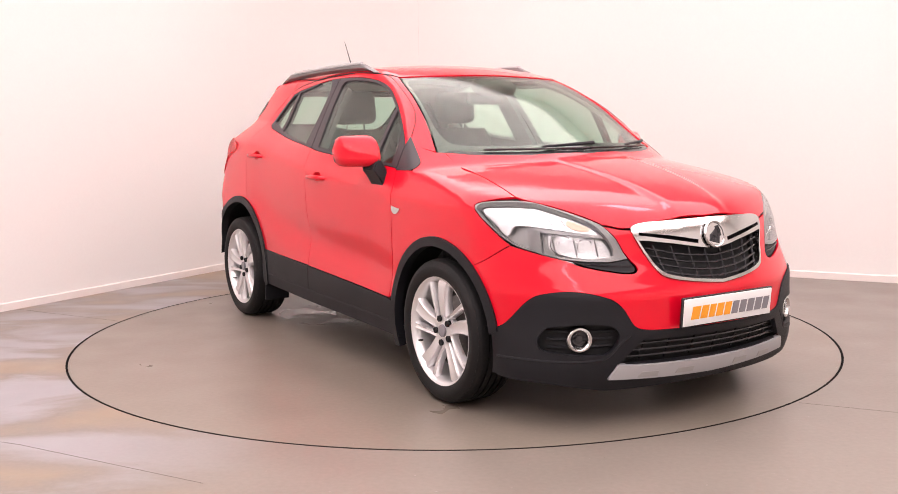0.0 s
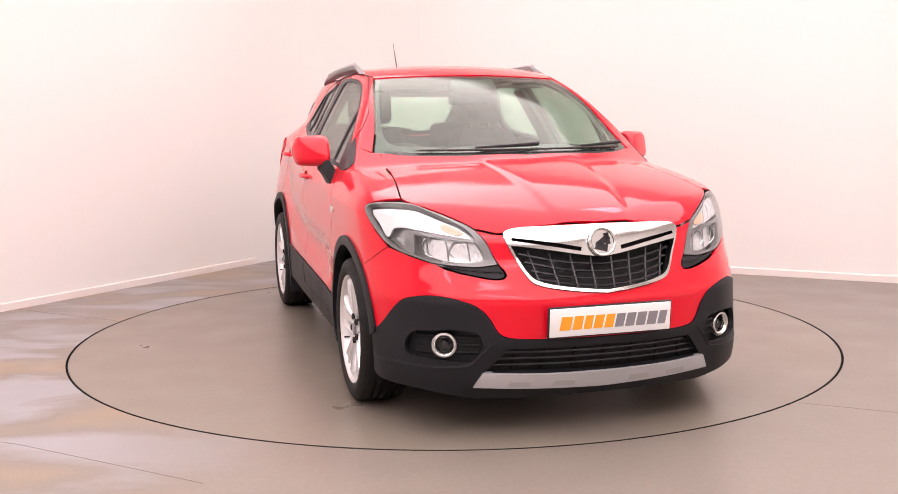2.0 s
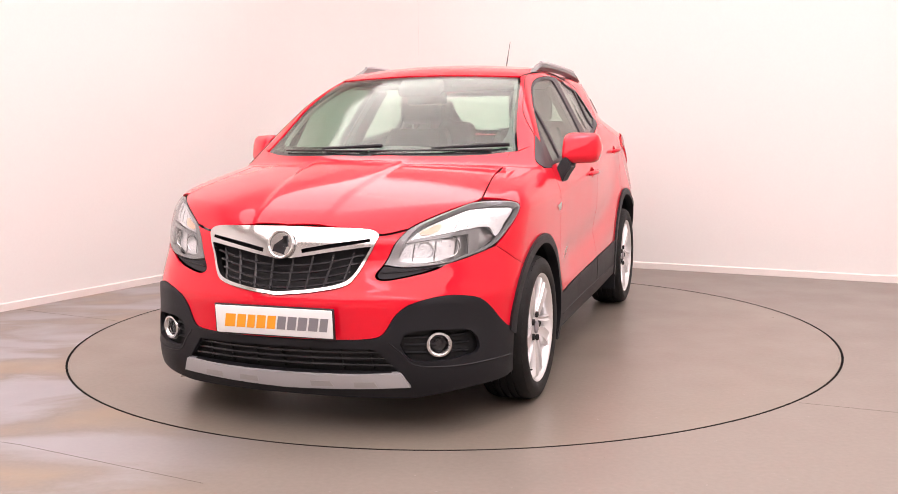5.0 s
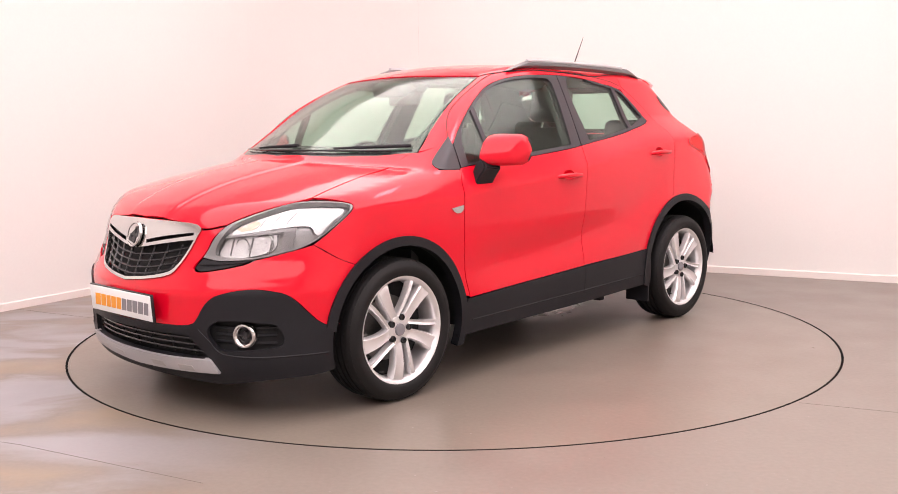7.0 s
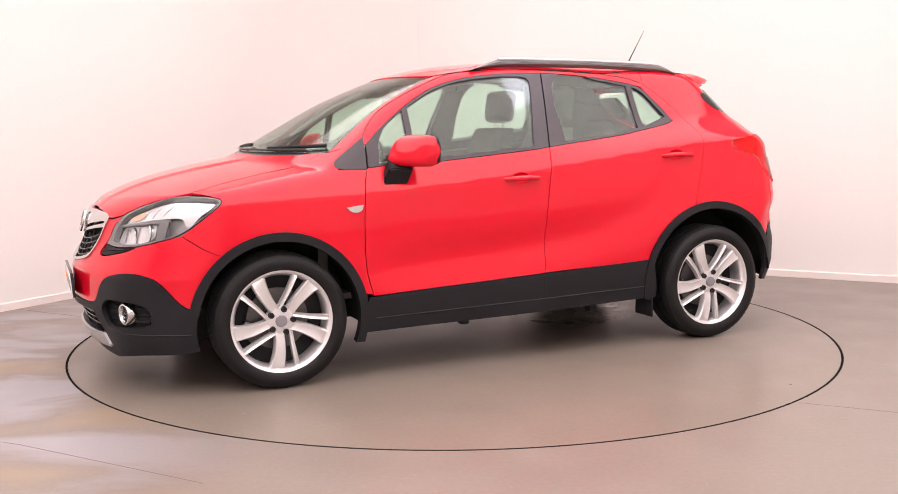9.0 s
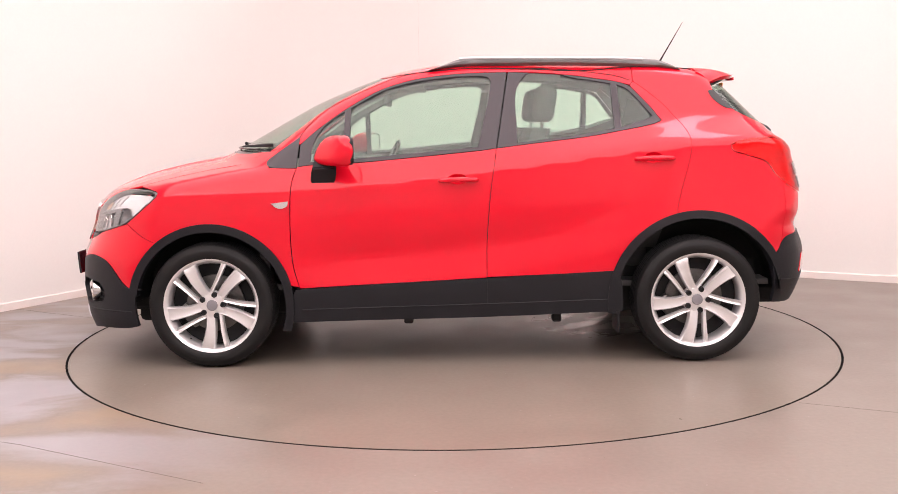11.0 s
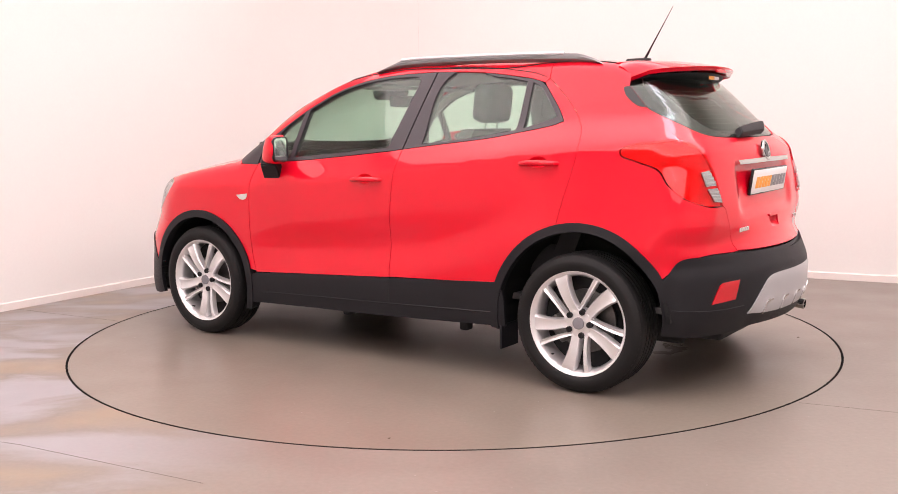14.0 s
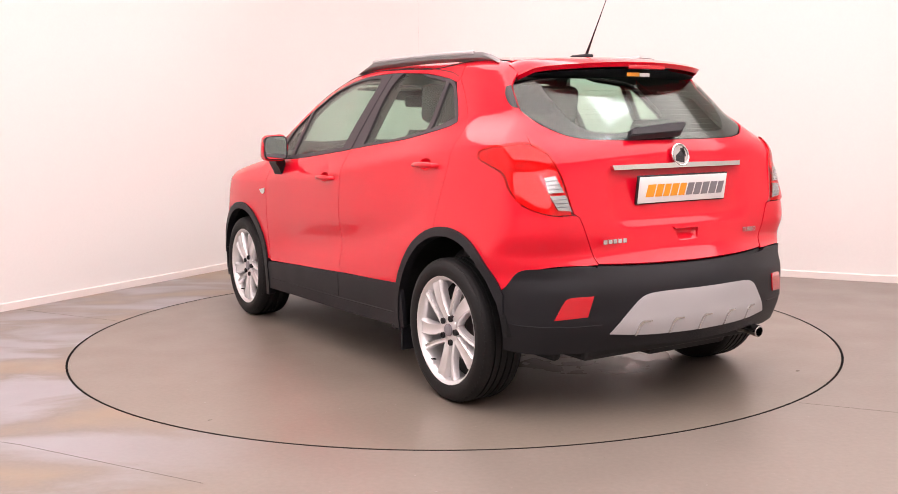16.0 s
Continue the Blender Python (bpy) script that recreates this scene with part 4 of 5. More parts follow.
panel("divider", "f0.500,0.803! f0.60,0.818 f0.700,0.833 f0.742,0.837! f0.742,0.750! f0.712,0.737! f0.708,0.818! f0.60,0.806 f0.490,0.790!", "nose", LAMPGREY, head, off=-0.010, thick=0.014, step=0.014, gap=0.0, label="dark grey lamp divider")
for k in range(4):
    x = 0.57 + 0.045 * k
    bead("reflector_rib", "f%.3f,%.3f! f%.3f,%.3f!" % (x, 0.822 + 0.03 * k / 3, x + 0.012, 0.868 + 0.045 * k / 3), "nose", 0.0022, BEZEL, head, off=-0.021)
for x in (0.52, 0.598, 0.672):
    bead("reflector_rib", "f%.3f,0.722! f%.3f,%.3f!" % (x, x + 0.004, 0.792 + 0.1 * (x - 0.52)), "nose", 0.0028, LAMPGREY, head, off=-0.030)
panel("indicator", "f0.575,0.858 f0.53,0.832 f0.545,0.822 f0.600,0.834 f0.612,0.868", "nose", AMBER, head, off=-0.018, thick=0.006, step=0.02, label="pale amber indicator")
for g in panel("headlight_cover", HEADLIGHT, "nose", LENS, head, off=0.001, thick=0.003, step=0.018, gap=0.0015, label="clear headlamp cover"):
    g.visible_shadow = False
for s, h in zip((1, -1), head):
    for x, z, r in ((0.640, 0.768, 0.040), (0.555, 0.756, 0.030)):
        p = on_body(x * s, z, "f")
        bowl = part("bowl", spun(bmesh.new(), [(0.012, r), (0.014, r * 1.06), (0.010, r * 1.1), (-0.03, r * 0.6), (-0.034, 0.0)], 28), CHROME, h, "round mirror bowl", True)
        bowl.matrix_local = pose(p[0] * 0.985, p[1] - 0.045, p[2], 0, 0, 90 - 18 * s)
        part("bulb", spun(bmesh.new(), [(-0.034, 0.010), (0.0, 0.010), (0.006, 0.006), (0.008, 0.0)], 14), GREY, bowl, "dark bulb shield", True)
panel("brow_intake", BROW, "nose", BLACK, car, off=-0.006, thick=0.02, step=0.015, label="black slotted intake under the headlamp")
bead("intake_bar", "f0.405,0.677! f0.50,0.682 f0.60,0.694!", "nose", 0.0035, GLOSS, car, off=-0.003)

# sills and arches
sill = panel("sill_cladding", "s0.835,0.41! " + SILL + " s-0.50,0.477 s-0.86,0.494! s-0.88,0.40 s-0.885,0.275! s-0.1,0.252 s0.70,0.240 s0.90,0.235! s0.87,0.33", "side", BLACK, car, off=0.006, thick=0.02, step=0.025, label="black grained plastic sill cladding")
bead("sill_crease", "s0.80,0.305! s0.40,0.312 s-0.1,0.322 s-0.84,0.34!", "side", 0.005, BLACK, sill, off=0.004)
bead("cladding_seam", "s-0.169,0.462! s-0.169,0.325!", "side", 0.002, DARK, sill, off=0.006)
panel("wheel_arch_trim", arc(FW, HUB, F_OUT, 10, 198, 26) + " " + arc(FW, HUB, F_IN, 200, 8, 26), "side", BLACK, car, off=0.012, thick=0.045, step=0.02, label="black plastic front wheel arch trim")
panel("wheel_arch_trim", arc(RW, HUB, R_OUT, 152, -7, 24) + " " + arc(RW, HUB, R_IN, -9, 166, 26), "side", BLACK, car, off=0.012, thick=0.045, step=0.02, label="black plastic rear wheel arch trim")
for y, r, lo, hi in ((FW, F_IN + 0.006, 2, 186), (RW, R_IN + 0.006, -8, 174)):
    for s in (1, -1):
        bm = bmesh.new()
        rows = []
        for i in range(33):
            a = radians(lo + (hi - lo) * i / 32)
            rows.append([bm.verts.new((x * s, y + rr * math.cos(a), max(0.10, HUB + rr * math.sin(a)))) for x, rr in ((0.845, r), (0.83, r + 0.012), (0.55, r + 0.012), (0.54, 0.1))])
        for r0, r1 in zip(rows, rows[1:]):
            for j in range(3):
                bm.faces.new((r0[j], r0[j + 1], r1[j + 1], r1[j]))
        bmesh.ops.solidify(bm, geom=bm.faces[:], thickness=0.004)
        part("wheel_well", bm, DARK, car, "dark wheel arch liner")
bm = bmesh.new()
box(bm, (1.04, 3.7, 0.10), (0, 0.0, 0.30), 0.02)
box(bm, (1.50, 1.5, 0.08), (0, 0.0, 0.30), 0.02)
box(bm, (1.0, 0.75, 0.16), (0, 1.40, 0.26), 0.03)
box(bm, (0.5, 0.6, 0.12), (0.15, -1.50, 0.27), 0.03)
for k in (-1, 1):
    for y in (FW, RW):
        box(bm, (0.05, 0.80, 0.30), (0.53 * k, y, 0.37), 0.02)
part("underbody", bm, DARK, car, "dark underbody and engine tray")
bm = bmesh.new()
for y in (1.2775, -1.2775):
    tube(bm, [(-0.7, y, 0.29), (0.7, y, 0.29)], 0.035, 10)
part("axle", bm, DARK, car)
bm = tube(bmesh.new(), [(0.30, -0.2, 0.225), (0.32, -1.1, 0.235), (0.42, -1.5, 0.27), (0.425, -1.93, 0.300)], 0.026, 14, False)
part("exhaust", bm, STEEL, car, "steel exhaust pipe", True)
part("exhaust_tip", spun(bmesh.new(), [(0, 0.026), (0.10, 0.028), (0.102, 0.022), (0.03, 0.022)], 24, pose(0.425, -1.87, 0.30, 0, 6, -90)), CHROME, car, "", True)
for s in (1, -1):
    part("mud_flap", bmesh_box((0.16, 0.014, 0.12), 0.004, (0.78 * s, -0.86, 0.22)), BLACK, car)
for y in (0.25, -0.55):
    part("jacking_point", bmesh_box((0.06, 0.05, 0.06), 0.01, (-0.70, y, 0.225)), DARK, car)

# wheels
def wheel(x, y, side, phase):
    w = tagged(new("wheel"), "five twin-spoke silver alloy wheel with a black tyre")
    w.parent = car
    w.matrix_local = pose(x, y, 0.3305, 0, 0, 0 if side > 0 else 180) @ pose(0, 0, 0, phase, 0, 0) @ Matrix.Diagonal((1, 1.012, 1.012, 1))
    R = 0.3265
    tyre = [(-0.105, 0.245), (-0.112, 0.262), (-0.114, 0.285), (-0.104, 0.312), (-0.088, R - 0.004), (-0.075, R - 0.001)]
    for g in (-0.05, -0.017, 0.017, 0.05):
        tyre += [(g - 0.005, R), (g - 0.004, R - 0.007), (g + 0.004, R - 0.007), (g + 0.005, R)]
    tyre += [(0.075, R - 0.001), (0.088, R - 0.004), (0.104, 0.312), (0.110, 0.296), (0.112, 0.293), (0.114, 0.285), (0.113, 0.272), (0.110, 0.258), (0.104, 0.248), (0.098, 0.243)]
    t = part("tyre", spun(bmesh.new(), tyre, 96), RUBBER, w, "black road tyre", True)
    # shoulder blocks of the tread
    bm = bmesh.new()
    for k in range(72):
        for x0, x1 in ((0.064, 0.104), (-0.104, -0.064)):
            c = pose(0, 0, 0, 360 * k / 72) @ pose((x0 + x1) / 2, 0, 0, 0, 0, 7)
            flank = 0.012 if x0 > 0 else -0.012
            lower, upper = [], []
            for dx, dy in ((-0.016, -0.0085), (0.016, -0.0085), (0.016, 0.0085), (-0.016, 0.0085)):
                drop = 0.010 if dx * flank > 0 else 0.0
                lower.append(bm.verts.new(c @ Vector((dx, dy, R - 0.010 - drop))))
                upper.append(bm.verts.new(c @ Vector((dx * 0.96, dy * 0.92, R + 0.0005 - drop))))
            bm.faces.new(upper)
            for j in range(4):
                bm.faces.new((lower[j], lower[(j + 1) % 4], upper[(j + 1) % 4], upper[j]))
    tagged(part("tread", bm, RUBBER, t), kind="stuff")
    rim_profile = [(-0.10, 0.235), (0.06, 0.218), (0.085, 0.228), (0.098, 0.236), (0.103, 0.242), (0.104, 0.246), (0.100, 0.248), (0.09, 0.246), (-0.10, 0.245)]
    rim = part("rim", spun(bmesh.new(), rim_profile + rim_profile[:1], 96), ALLOY, w, "bright silver rim", True)
    part("barrel", spun(bmesh.new(), [(-0.02, 0.225), (-0.03, 0.10), (-0.03, 0.0)], 48), DARK, rim, "dark inside of the wheel", True)
    part("brake_disc", spun(bmesh.new(), [(-0.012, 0.0), (-0.012, 0.07), (-0.002, 0.075), (-0.002, 0.150), (-0.02, 0.150)], 48), STEEL, w, "grey brake disc", True)
    part("caliper", bmesh_box((0.05, 0.07, 0.13), 0.012, (0.0, -0.135, 0.05)), STEEL, w, "", True)
    hub = part("hub", spun(bmesh.new(), [(0.04, 0.074), (0.066, 0.072), (0.077, 0.062), (0.080, 0.032), (0.080, 0.0)], 48), ALLOY, rim, "", True)
    part("centre_cap", spun(bmesh.new(), [(0.08, 0.029), (0.089, 0.027), (0.091, 0.020), (0.090, 0.0)], 28), GREY, rim, "round grey centre cap", True)
    for i in range(5):
        # a broad spoke and a slim one that leans towards the next
        for a0, r0, a1, w0, w1, depth, bow in ((-4, 0.045, 0, 0.046, 0.078, 0.040, 0.010), (54, 0.060, 26, 0.020, 0.029, 0.032, -0.004)):
            bm = bmesh.new()
            rows = []
            a0, a1 = radians(72 * i + a0), radians(72 * i + a1)
            p0, p1 = Vector((0, r0 * math.cos(a0), r0 * math.sin(a0))), Vector((0, 0.240 * math.cos(a1), 0.240 * math.sin(a1)))
            cr = (p1 - p0).normalized()
            ct = Vector((0, -cr.z, cr.y))
            for k in range(11):
                q = k / 10
                h = (w0 + (w1 - w0) * q ** 1.4) / 2 * (1 + 0.25 * max(0, 0.12 - q) / 0.12)
                xf = 0.077 + 0.010 * math.sin(q * math.pi) + 0.018 * q * q - 0.012 * max(0, q - 0.93) / 0.07
                c = p0.lerp(p1, q) + ct * (bow * math.sin(q * math.pi))
                ring = []
                for off, dx in ((-1, -depth), (-1.0, -0.009), (-0.80, 0.0), (0, -0.006), (0.80, 0.0), (1.0, -0.009), (1, -depth)):
                    ring.append(bm.verts.new(c + ct * (h * off) + Vector((xf + dx, 0, 0))))
                rows.append(ring)
            for f0, f1 in zip(rows, rows[1:]):
                for j in range(7):
                    bm.faces.new((f0[j], f0[(j + 1) % 7], f1[(j + 1) % 7], f1[j]))
            bm.faces.new(rows[0]), bm.faces.new(rows[-1])
            part("spoke", bm, ALLOY, rim, "", True)
        a = radians(72 * i + 30)
        m = pose(0, 0.057 * math.cos(a), 0.057 * math.sin(a))
        part("wheel_bolt", spun(bmesh.new(), [(0.07, 0.0150), (0.0885, 0.0140), (0.0895, 0.0105), (0.084, 0.0085), (0.084, 0.0)], 14, m), DARK, rim)
    a = radians(190)
    part("valve", tube(bmesh.new(), [(0.07, 0.212 * math.cos(a), 0.212 * math.sin(a)), (0.095, 0.205 * math.cos(a), 0.205 * math.sin(a))], 0.004, 8), DARK, rim)
    return w


for y in (FW, RW):
    for s in (1, -1):
        wheel((0.770 if y > 0 else 0.761) * s, y, s, {(FW, 1): 12, (FW, -1): 46, (RW, 1): 20, (RW, -1): 40}[(y, s)])

# handles, mirrors, repeaters
def handle(parent, y, z, x, s):
    part("door_handle", tube(bmesh.new(), [(x * s - 0.012 * s, y + 0.098, z - 0.006), ((x + 0.012) * s, y + 0.085, z - 0.003), ((x + 0.026) * s, y + 0.03, z + 0.001), ((x + 0.028) * s, y - 0.03, z + 0.001), ((x + 0.016) * s, y - 0.095, z - 0.001), ((x - 0.012) * s, y - 0.108, z - 0.002)], [0.009, 0.012, 0.0135, 0.014, 0.0125, 0.009], 10), RED, parent, "red painted pull handle", True)


for s, df, dr in ((1, door_f[0], door_r[0]), (-1, door_f[1], door_r[1])):
    handle(df, -0.020, 0.977, 0.860, s)
    handle(dr, -1.043, 1.075, 0.818, s)

for s in (1, -1):
    mir = tagged(new("door_mirror"), "red door mirror on a black foot")
    mir.parent = car
    bm = bmesh.new()
    rings = []
    for u in np.linspace(0, 1, 15):
        # across the shell, from the car outwards; its outer end is swept back
        x = 0.832 + 0.182 * u
        k = max(0.02, 1 - abs(2 * u - 1) ** 6) ** 0.4
        hz = 0.082 * k * (1 - 0.07 * u)
        zc = 1.134 - 0.002 * u
        front = 0.182 * k * (1 - 0.60 * u ** 1.4)
        yb = 0.585 - 0.060 * u
        ring = []
        for j in range(24):
            a = 2 * math.pi * j / 24
            cy, sz = math.cos(a), math.sin(a)
            sh = math.copysign(abs(sz) ** 0.62, sz)
            py = yb + (front * max(cy, 0) ** 0.62 * (1 - 0.42 * (sh + 1) / 2) if cy > 0 else 0.022 * cy)
            ring.append(bm.verts.new((x * s, py, zc + hz * sh)))
        rings.append(ring)
    for r0, r1 in zip(rings, rings[1:]):
        for j in range(24):
            bm.faces.new((r0[j], r0[(j + 1) % 24], r1[(j + 1) % 24], r1[j]))
    bm.faces.new(rings[0]), bm.faces.new(rings[-1])
    part("shell", bm, RED, mir, "red painted mirror shell", True)

    def mirror_loft(steps):
        """Rings of (scale, depth) in the mirror's swept plane."""
        bm = bmesh.new()
        rings = []
        for k, dy in steps:
            ring = []
            for j in range(32):
                c, d = math.cos(2 * math.pi * j / 32), math.sin(2 * math.pi * j / 32)
                u = 0.5 + 0.5 * k * math.copysign(abs(c) ** 0.42, c)
                z = 1.133 + 0.079 * k * math.copysign(abs(d) ** 0.42, d) * (1 - 0.07 * u)
                ring.append(bm.verts.new(((0.832 + 0.182 * u) * s, 0.585 - 0.060 * u + dy, z)))
            rings.append(ring)
        for r0, r1 in zip(rings, rings[1:]):
            for j in range(32):
                bm.faces.new((r0[j], r0[(j + 1) % 32], r1[(j + 1) % 32], r1[j]))
        bm.faces.new(rings[0]), bm.faces.new(rings[-1])
        return bm

    back = part("mirror_bezel", mirror_loft(((0.90, 0.010), (0.935, 0.000), (0.935, -0.022), (0.92, -0.0275), (0.87, -0.0275), (0.85, -0.018))), BLACK, mir, "black mirror bezel", True)
    part("mirror_glass", mirror_loft(((0.85, -0.020), (0.85, -0.024))), MIRROR, back, "mirror glass")
    bm = bmesh.new()
    rows = []
    for x, z, y0, y1 in ((0.790, 0.925, 0.635, 0.755), (0.842, 0.940, 0.620, 0.745), (0.872, 1.005, 0.605, 0.738), (0.900, 1.045, 0.600, 0.725)):
        rows.append([bm.verts.new(v) for v in ((x * s, y0, z), (x * s, y1, z), ((x - 0.035) * s, y1 - 0.01, z + 0.06), ((x - 0.035) * s, y0 + 0.01, z + 0.06))])
    for r0, r1 in zip(rows, rows[1:]):
        for j in range(4):
            bm.faces.new((r0[j], r0[(j + 1) % 4], r1[(j + 1) % 4], r1[j]))
    bm.faces.new(rows[0]), bm.faces.new(rows[-1])
    bmesh.ops.bevel(bm, geom=bm.edges[:], offset=0.006, segments=2, affect="EDGES")
    part("foot", bm, BLACK, mir, "black mirror foot", True)
    lampp = panel("side_repeater", "s0.948,0.866! s0.858,0.877! s0.862,0.852 s0.885,0.838 s0.920,0.842", "side", CHROME, car, off=0.006, thick=0.012, step=0.012, sides=(s,), label="small clear side repeater lamp")

# roof rails, aerial, spoiler
for s in (1, -1):
    rr = tagged(new("roof_rail"), "satin grey roof rail")
    rr.parent = car
    bm = bmesh.new()
    rows = []
    n = 40
    for i in range(n + 1):
        q = i / n
        y = 0.13 - 1.37 * q
        x = 0.545 + 0.012 * math.sin(q * math.pi) - 0.030 * q
        base = float(top_z(np.array(x - 0.03), np.array(y))) - 0.014
        rise = 0.050 * min(1, (q / 0.13) ** 0.9, ((1 - q) / 0.09) ** 0.7) - 0.010 * math.sin(q * math.pi) ** 0.5
        w = 0.017 + 0.008 * (max(0, 1 - q / 0.16) + max(0, 1 - (1 - q) / 0.12))
        # the bar lies on its base along its whole length
        rows.append([bm.verts.new(v) for v in (((x + w * 0.75) * s, y, base + min(0.016, rise * 0.4)), ((x + w * 0.85) * s, y, base + rise * 0.7), ((x + w * 0.4) * s, y, base + rise), ((x - w * 0.6) * s, y, base + rise * 0.96), ((x - w) * s, y, base + rise * 0.5), ((x - w) * s, y, base))])
    for r0, r1 in zip(rows, rows[1:]):
        for j in range(6):
            bm.faces.new((r0[j], r0[(j + 1) % 6], r1[(j + 1) % 6], r1[j]))
    bm.faces.new(rows[0]), bm.faces.new(rows[-1])
    part("rail", bm, RAIL, rr, "", True)
    bm = bmesh.new()
    path = []
    for i in range(5, n - 5):
        q = i / n
        y = 0.13 - 1.37 * q
        x = 0.545 + 0.012 * math.sin(q * math.pi) - 0.030 * q
        path.append(((x + 0.007) * s, y, float(top_z(np.array(x - 0.03), np.array(y))) - 0.014 + 0.050 - 0.010 * math.sin(q * math.pi) ** 0.5))
    part("rail_cap", tube(bm, path, 0.0095, 8), SATIN, rr, "bright silver rail top", True)

aerial = tagged(new("aerial"), "short black roof aerial")
aerial.parent = car
z0 = float(top_z(np.array(0.0), np.array(-1.20)))
bm = box(bmesh.new(), (0.05, 0.13, 0.026), (0, -1.19, z0 + 0.008), 0.011, None, 3)
part("aerial_base", bm, BLACK, aerial, "", True)
part("mast", tube(bmesh.new(), [(0, -1.225, z0 + 0.015), (0, -1.262, z0 + 0.080), (0, -1.375, z0 + 0.275)], [0.0080, 0.0042, 0.0014], 8), BLACK, aerial, "", True)

bm = bmesh.new()
tops, bots = [], []
for i in range(33):
    x = -0.535 + 1.07 * i / 32
    a = abs(x)
    y0, y1 = -1.325, -1.640 + 0.50 * a * a + 0.105 * (max(0, a - 0.44) / 0.095) ** 2
    zt = float(top_z(np.array(min(a, 0.54)), np.array(-1.30))) - 0.022 * (max(0, a - 0.43) / 0.105) ** 2
    droop = 0.06 * max(0, (a - 0.48) / 0.075) ** 2
    z1 = 1.528 - 0.09 * a * a - droop
    row_t, row_b = [], []
    for k in range(7):
        q = k / 6
        y = y0 + (y1 - y0) * q
        z = zt * (1 - q) + z1 * q + 0.012 * math.sin(q * math.pi) + 0.004
        th = 0.020 + (0.058 * min(1, max(0, (a - 0.46) / 0.06)) * math.sin(min(1, (q + 0.02) / 0.30) * math.pi / 2) * (1 - q) ** 1.6 + 0.012 * (1 - q))
        row_t.append(bm.verts.new((x, y, z)))
        row_b.append(bm.verts.new((x * 0.985, y + 0.012 * q, z - th)))
    tops.append(row_t), bots.append(row_b)
for rows in (tops, bots):
    for r0, r1 in zip(rows, rows[1:]):
        for k in range(6):
            bm.faces.new((r0[k], r0[k + 1], r1[k + 1], r1[k]))
for r0, r1, b0, b1 in zip(tops, tops[1:], bots, bots[1:]):
    bm.faces.new((r0[6], b0[6], b1[6], r1[6])), bm.faces.new((r0[0], b0[0], b1[0], r1[0]))
for t, b in ((tops[0], bots[0]), (tops[-1], bots[-1])):
    for k in range(6):
        bm.faces.new((t[k], t[k + 1], b[k + 1], b[k]))
spoiler = part("spoiler", bm, RED, tailgate, "red roof spoiler over the rear window", True)
part("brake_lamp", bmesh_box((0.22, 0.012, 0.018), 0.004, (0, -1.650, 1.508)), REDLENS, spoiler, "high dark red brake lamp", True)
bm = bmesh.new()
rows = []
for i in range(25):
    x = -0.49 + 0.98 * i / 24
    a = abs(x)
    y1 = -1.585 + 0.50 * a * a
    deep = 0.030 * math.sqrt(max(0.0, 1 - (a / 0.50) ** 2)) + 0.006
    zt = 1.503 - 0.09 * a * a
    rows.append([bm.verts.new(v) for v in ((x, -1.40, zt + 0.01), (x, y1, zt), (x, y1 + 0.012, zt - 0.008), (x, y1 + 0.06, zt - deep), (x, -1.40, zt - deep))])
for r0, r1 in zip(rows, rows[1:]):
    for j in range(5):
        bm.faces.new((r0[j], r0[(j + 1) % 5], r1[(j + 1) % 5], r1[j]))
bm.faces.new(rows[0]), bm.faces.new(rows[-1])
part("spoiler_underside", bm, BLACK, spoiler, "black underside", True)
part("label", bmesh_box((0.075, 0.002, 0.018), 0, (-0.035, -1.600, 1.478)), ORANGE, spoiler, "small orange sticker")
part("label", bmesh_box((0.06, 0.002, 0.016), 0, (0.035, -1.600, 1.477)), WHITE, spoiler, "small pale sticker")

# rear trim
strip = panel("chrome_strip", "r0,1.082! r0.385,1.078! r0.378,1.056! r0,1.058!", "tail", CHROME, tailgate, off=0.020, thick=0.03, step=0.03, sym=True, label="bright chrome strip over the plate")
p = on_body(0, 1.118, "r")
emblem(tailgate, pose(0, p[1] - 0.012, 1.116, 0, 0, -90) @ pose(0, 0, 0, 0, -14, 0), 0.052)
p = on_body(0, 1.20, "r")
bm = bmesh.new()
outline = (-0.180, -0.034), (-0.150, 0.014), (0.0, 0.026), (0.165, 0.034), (0.180, 0.024), (0.115, -0.034), (-0.02, -0.030)
lo, hi = [bm.verts.new((x, 0.016, z)) for x, z in outline], [bm.verts.new((x * 0.94, -0.018, z * 0.8)) for x, z in outline]
bm.faces.new(lo), bm.faces.new(hi)
for j in range(7):
    bm.faces.new((lo[j], lo[(j + 1) % 7], hi[(j + 1) % 7], hi[j]))
bmesh.ops.bevel(bm, geom=bm.edges[:], offset=0.005, segments=2, affect="EDGES")
wiper = part("rear_wiper", bm, BLACK, tailgate, "black rear wiper under a moulded cover", True)
wiper.matrix_local = pose(-0.09, p[1] - 0.018, 1.224, -40, -3, -4)
panel("grip_hollow", GRIP, "tail", RED, tailgate, off=0.0, thick=0.004, step=0.012, sym=True, gap=-0.003, label="hand hollow under the plate", relief=lambda uv: -0.034 * np.clip(1 - (np.abs(uv[:, 0]) / 0.074) ** 6, 0, 1) * np.clip((0.806 - uv[:, 1]) / 0.02, 0, 1) * np.clip((uv[:, 1] - 0.746) / 0.05, 0, 1))
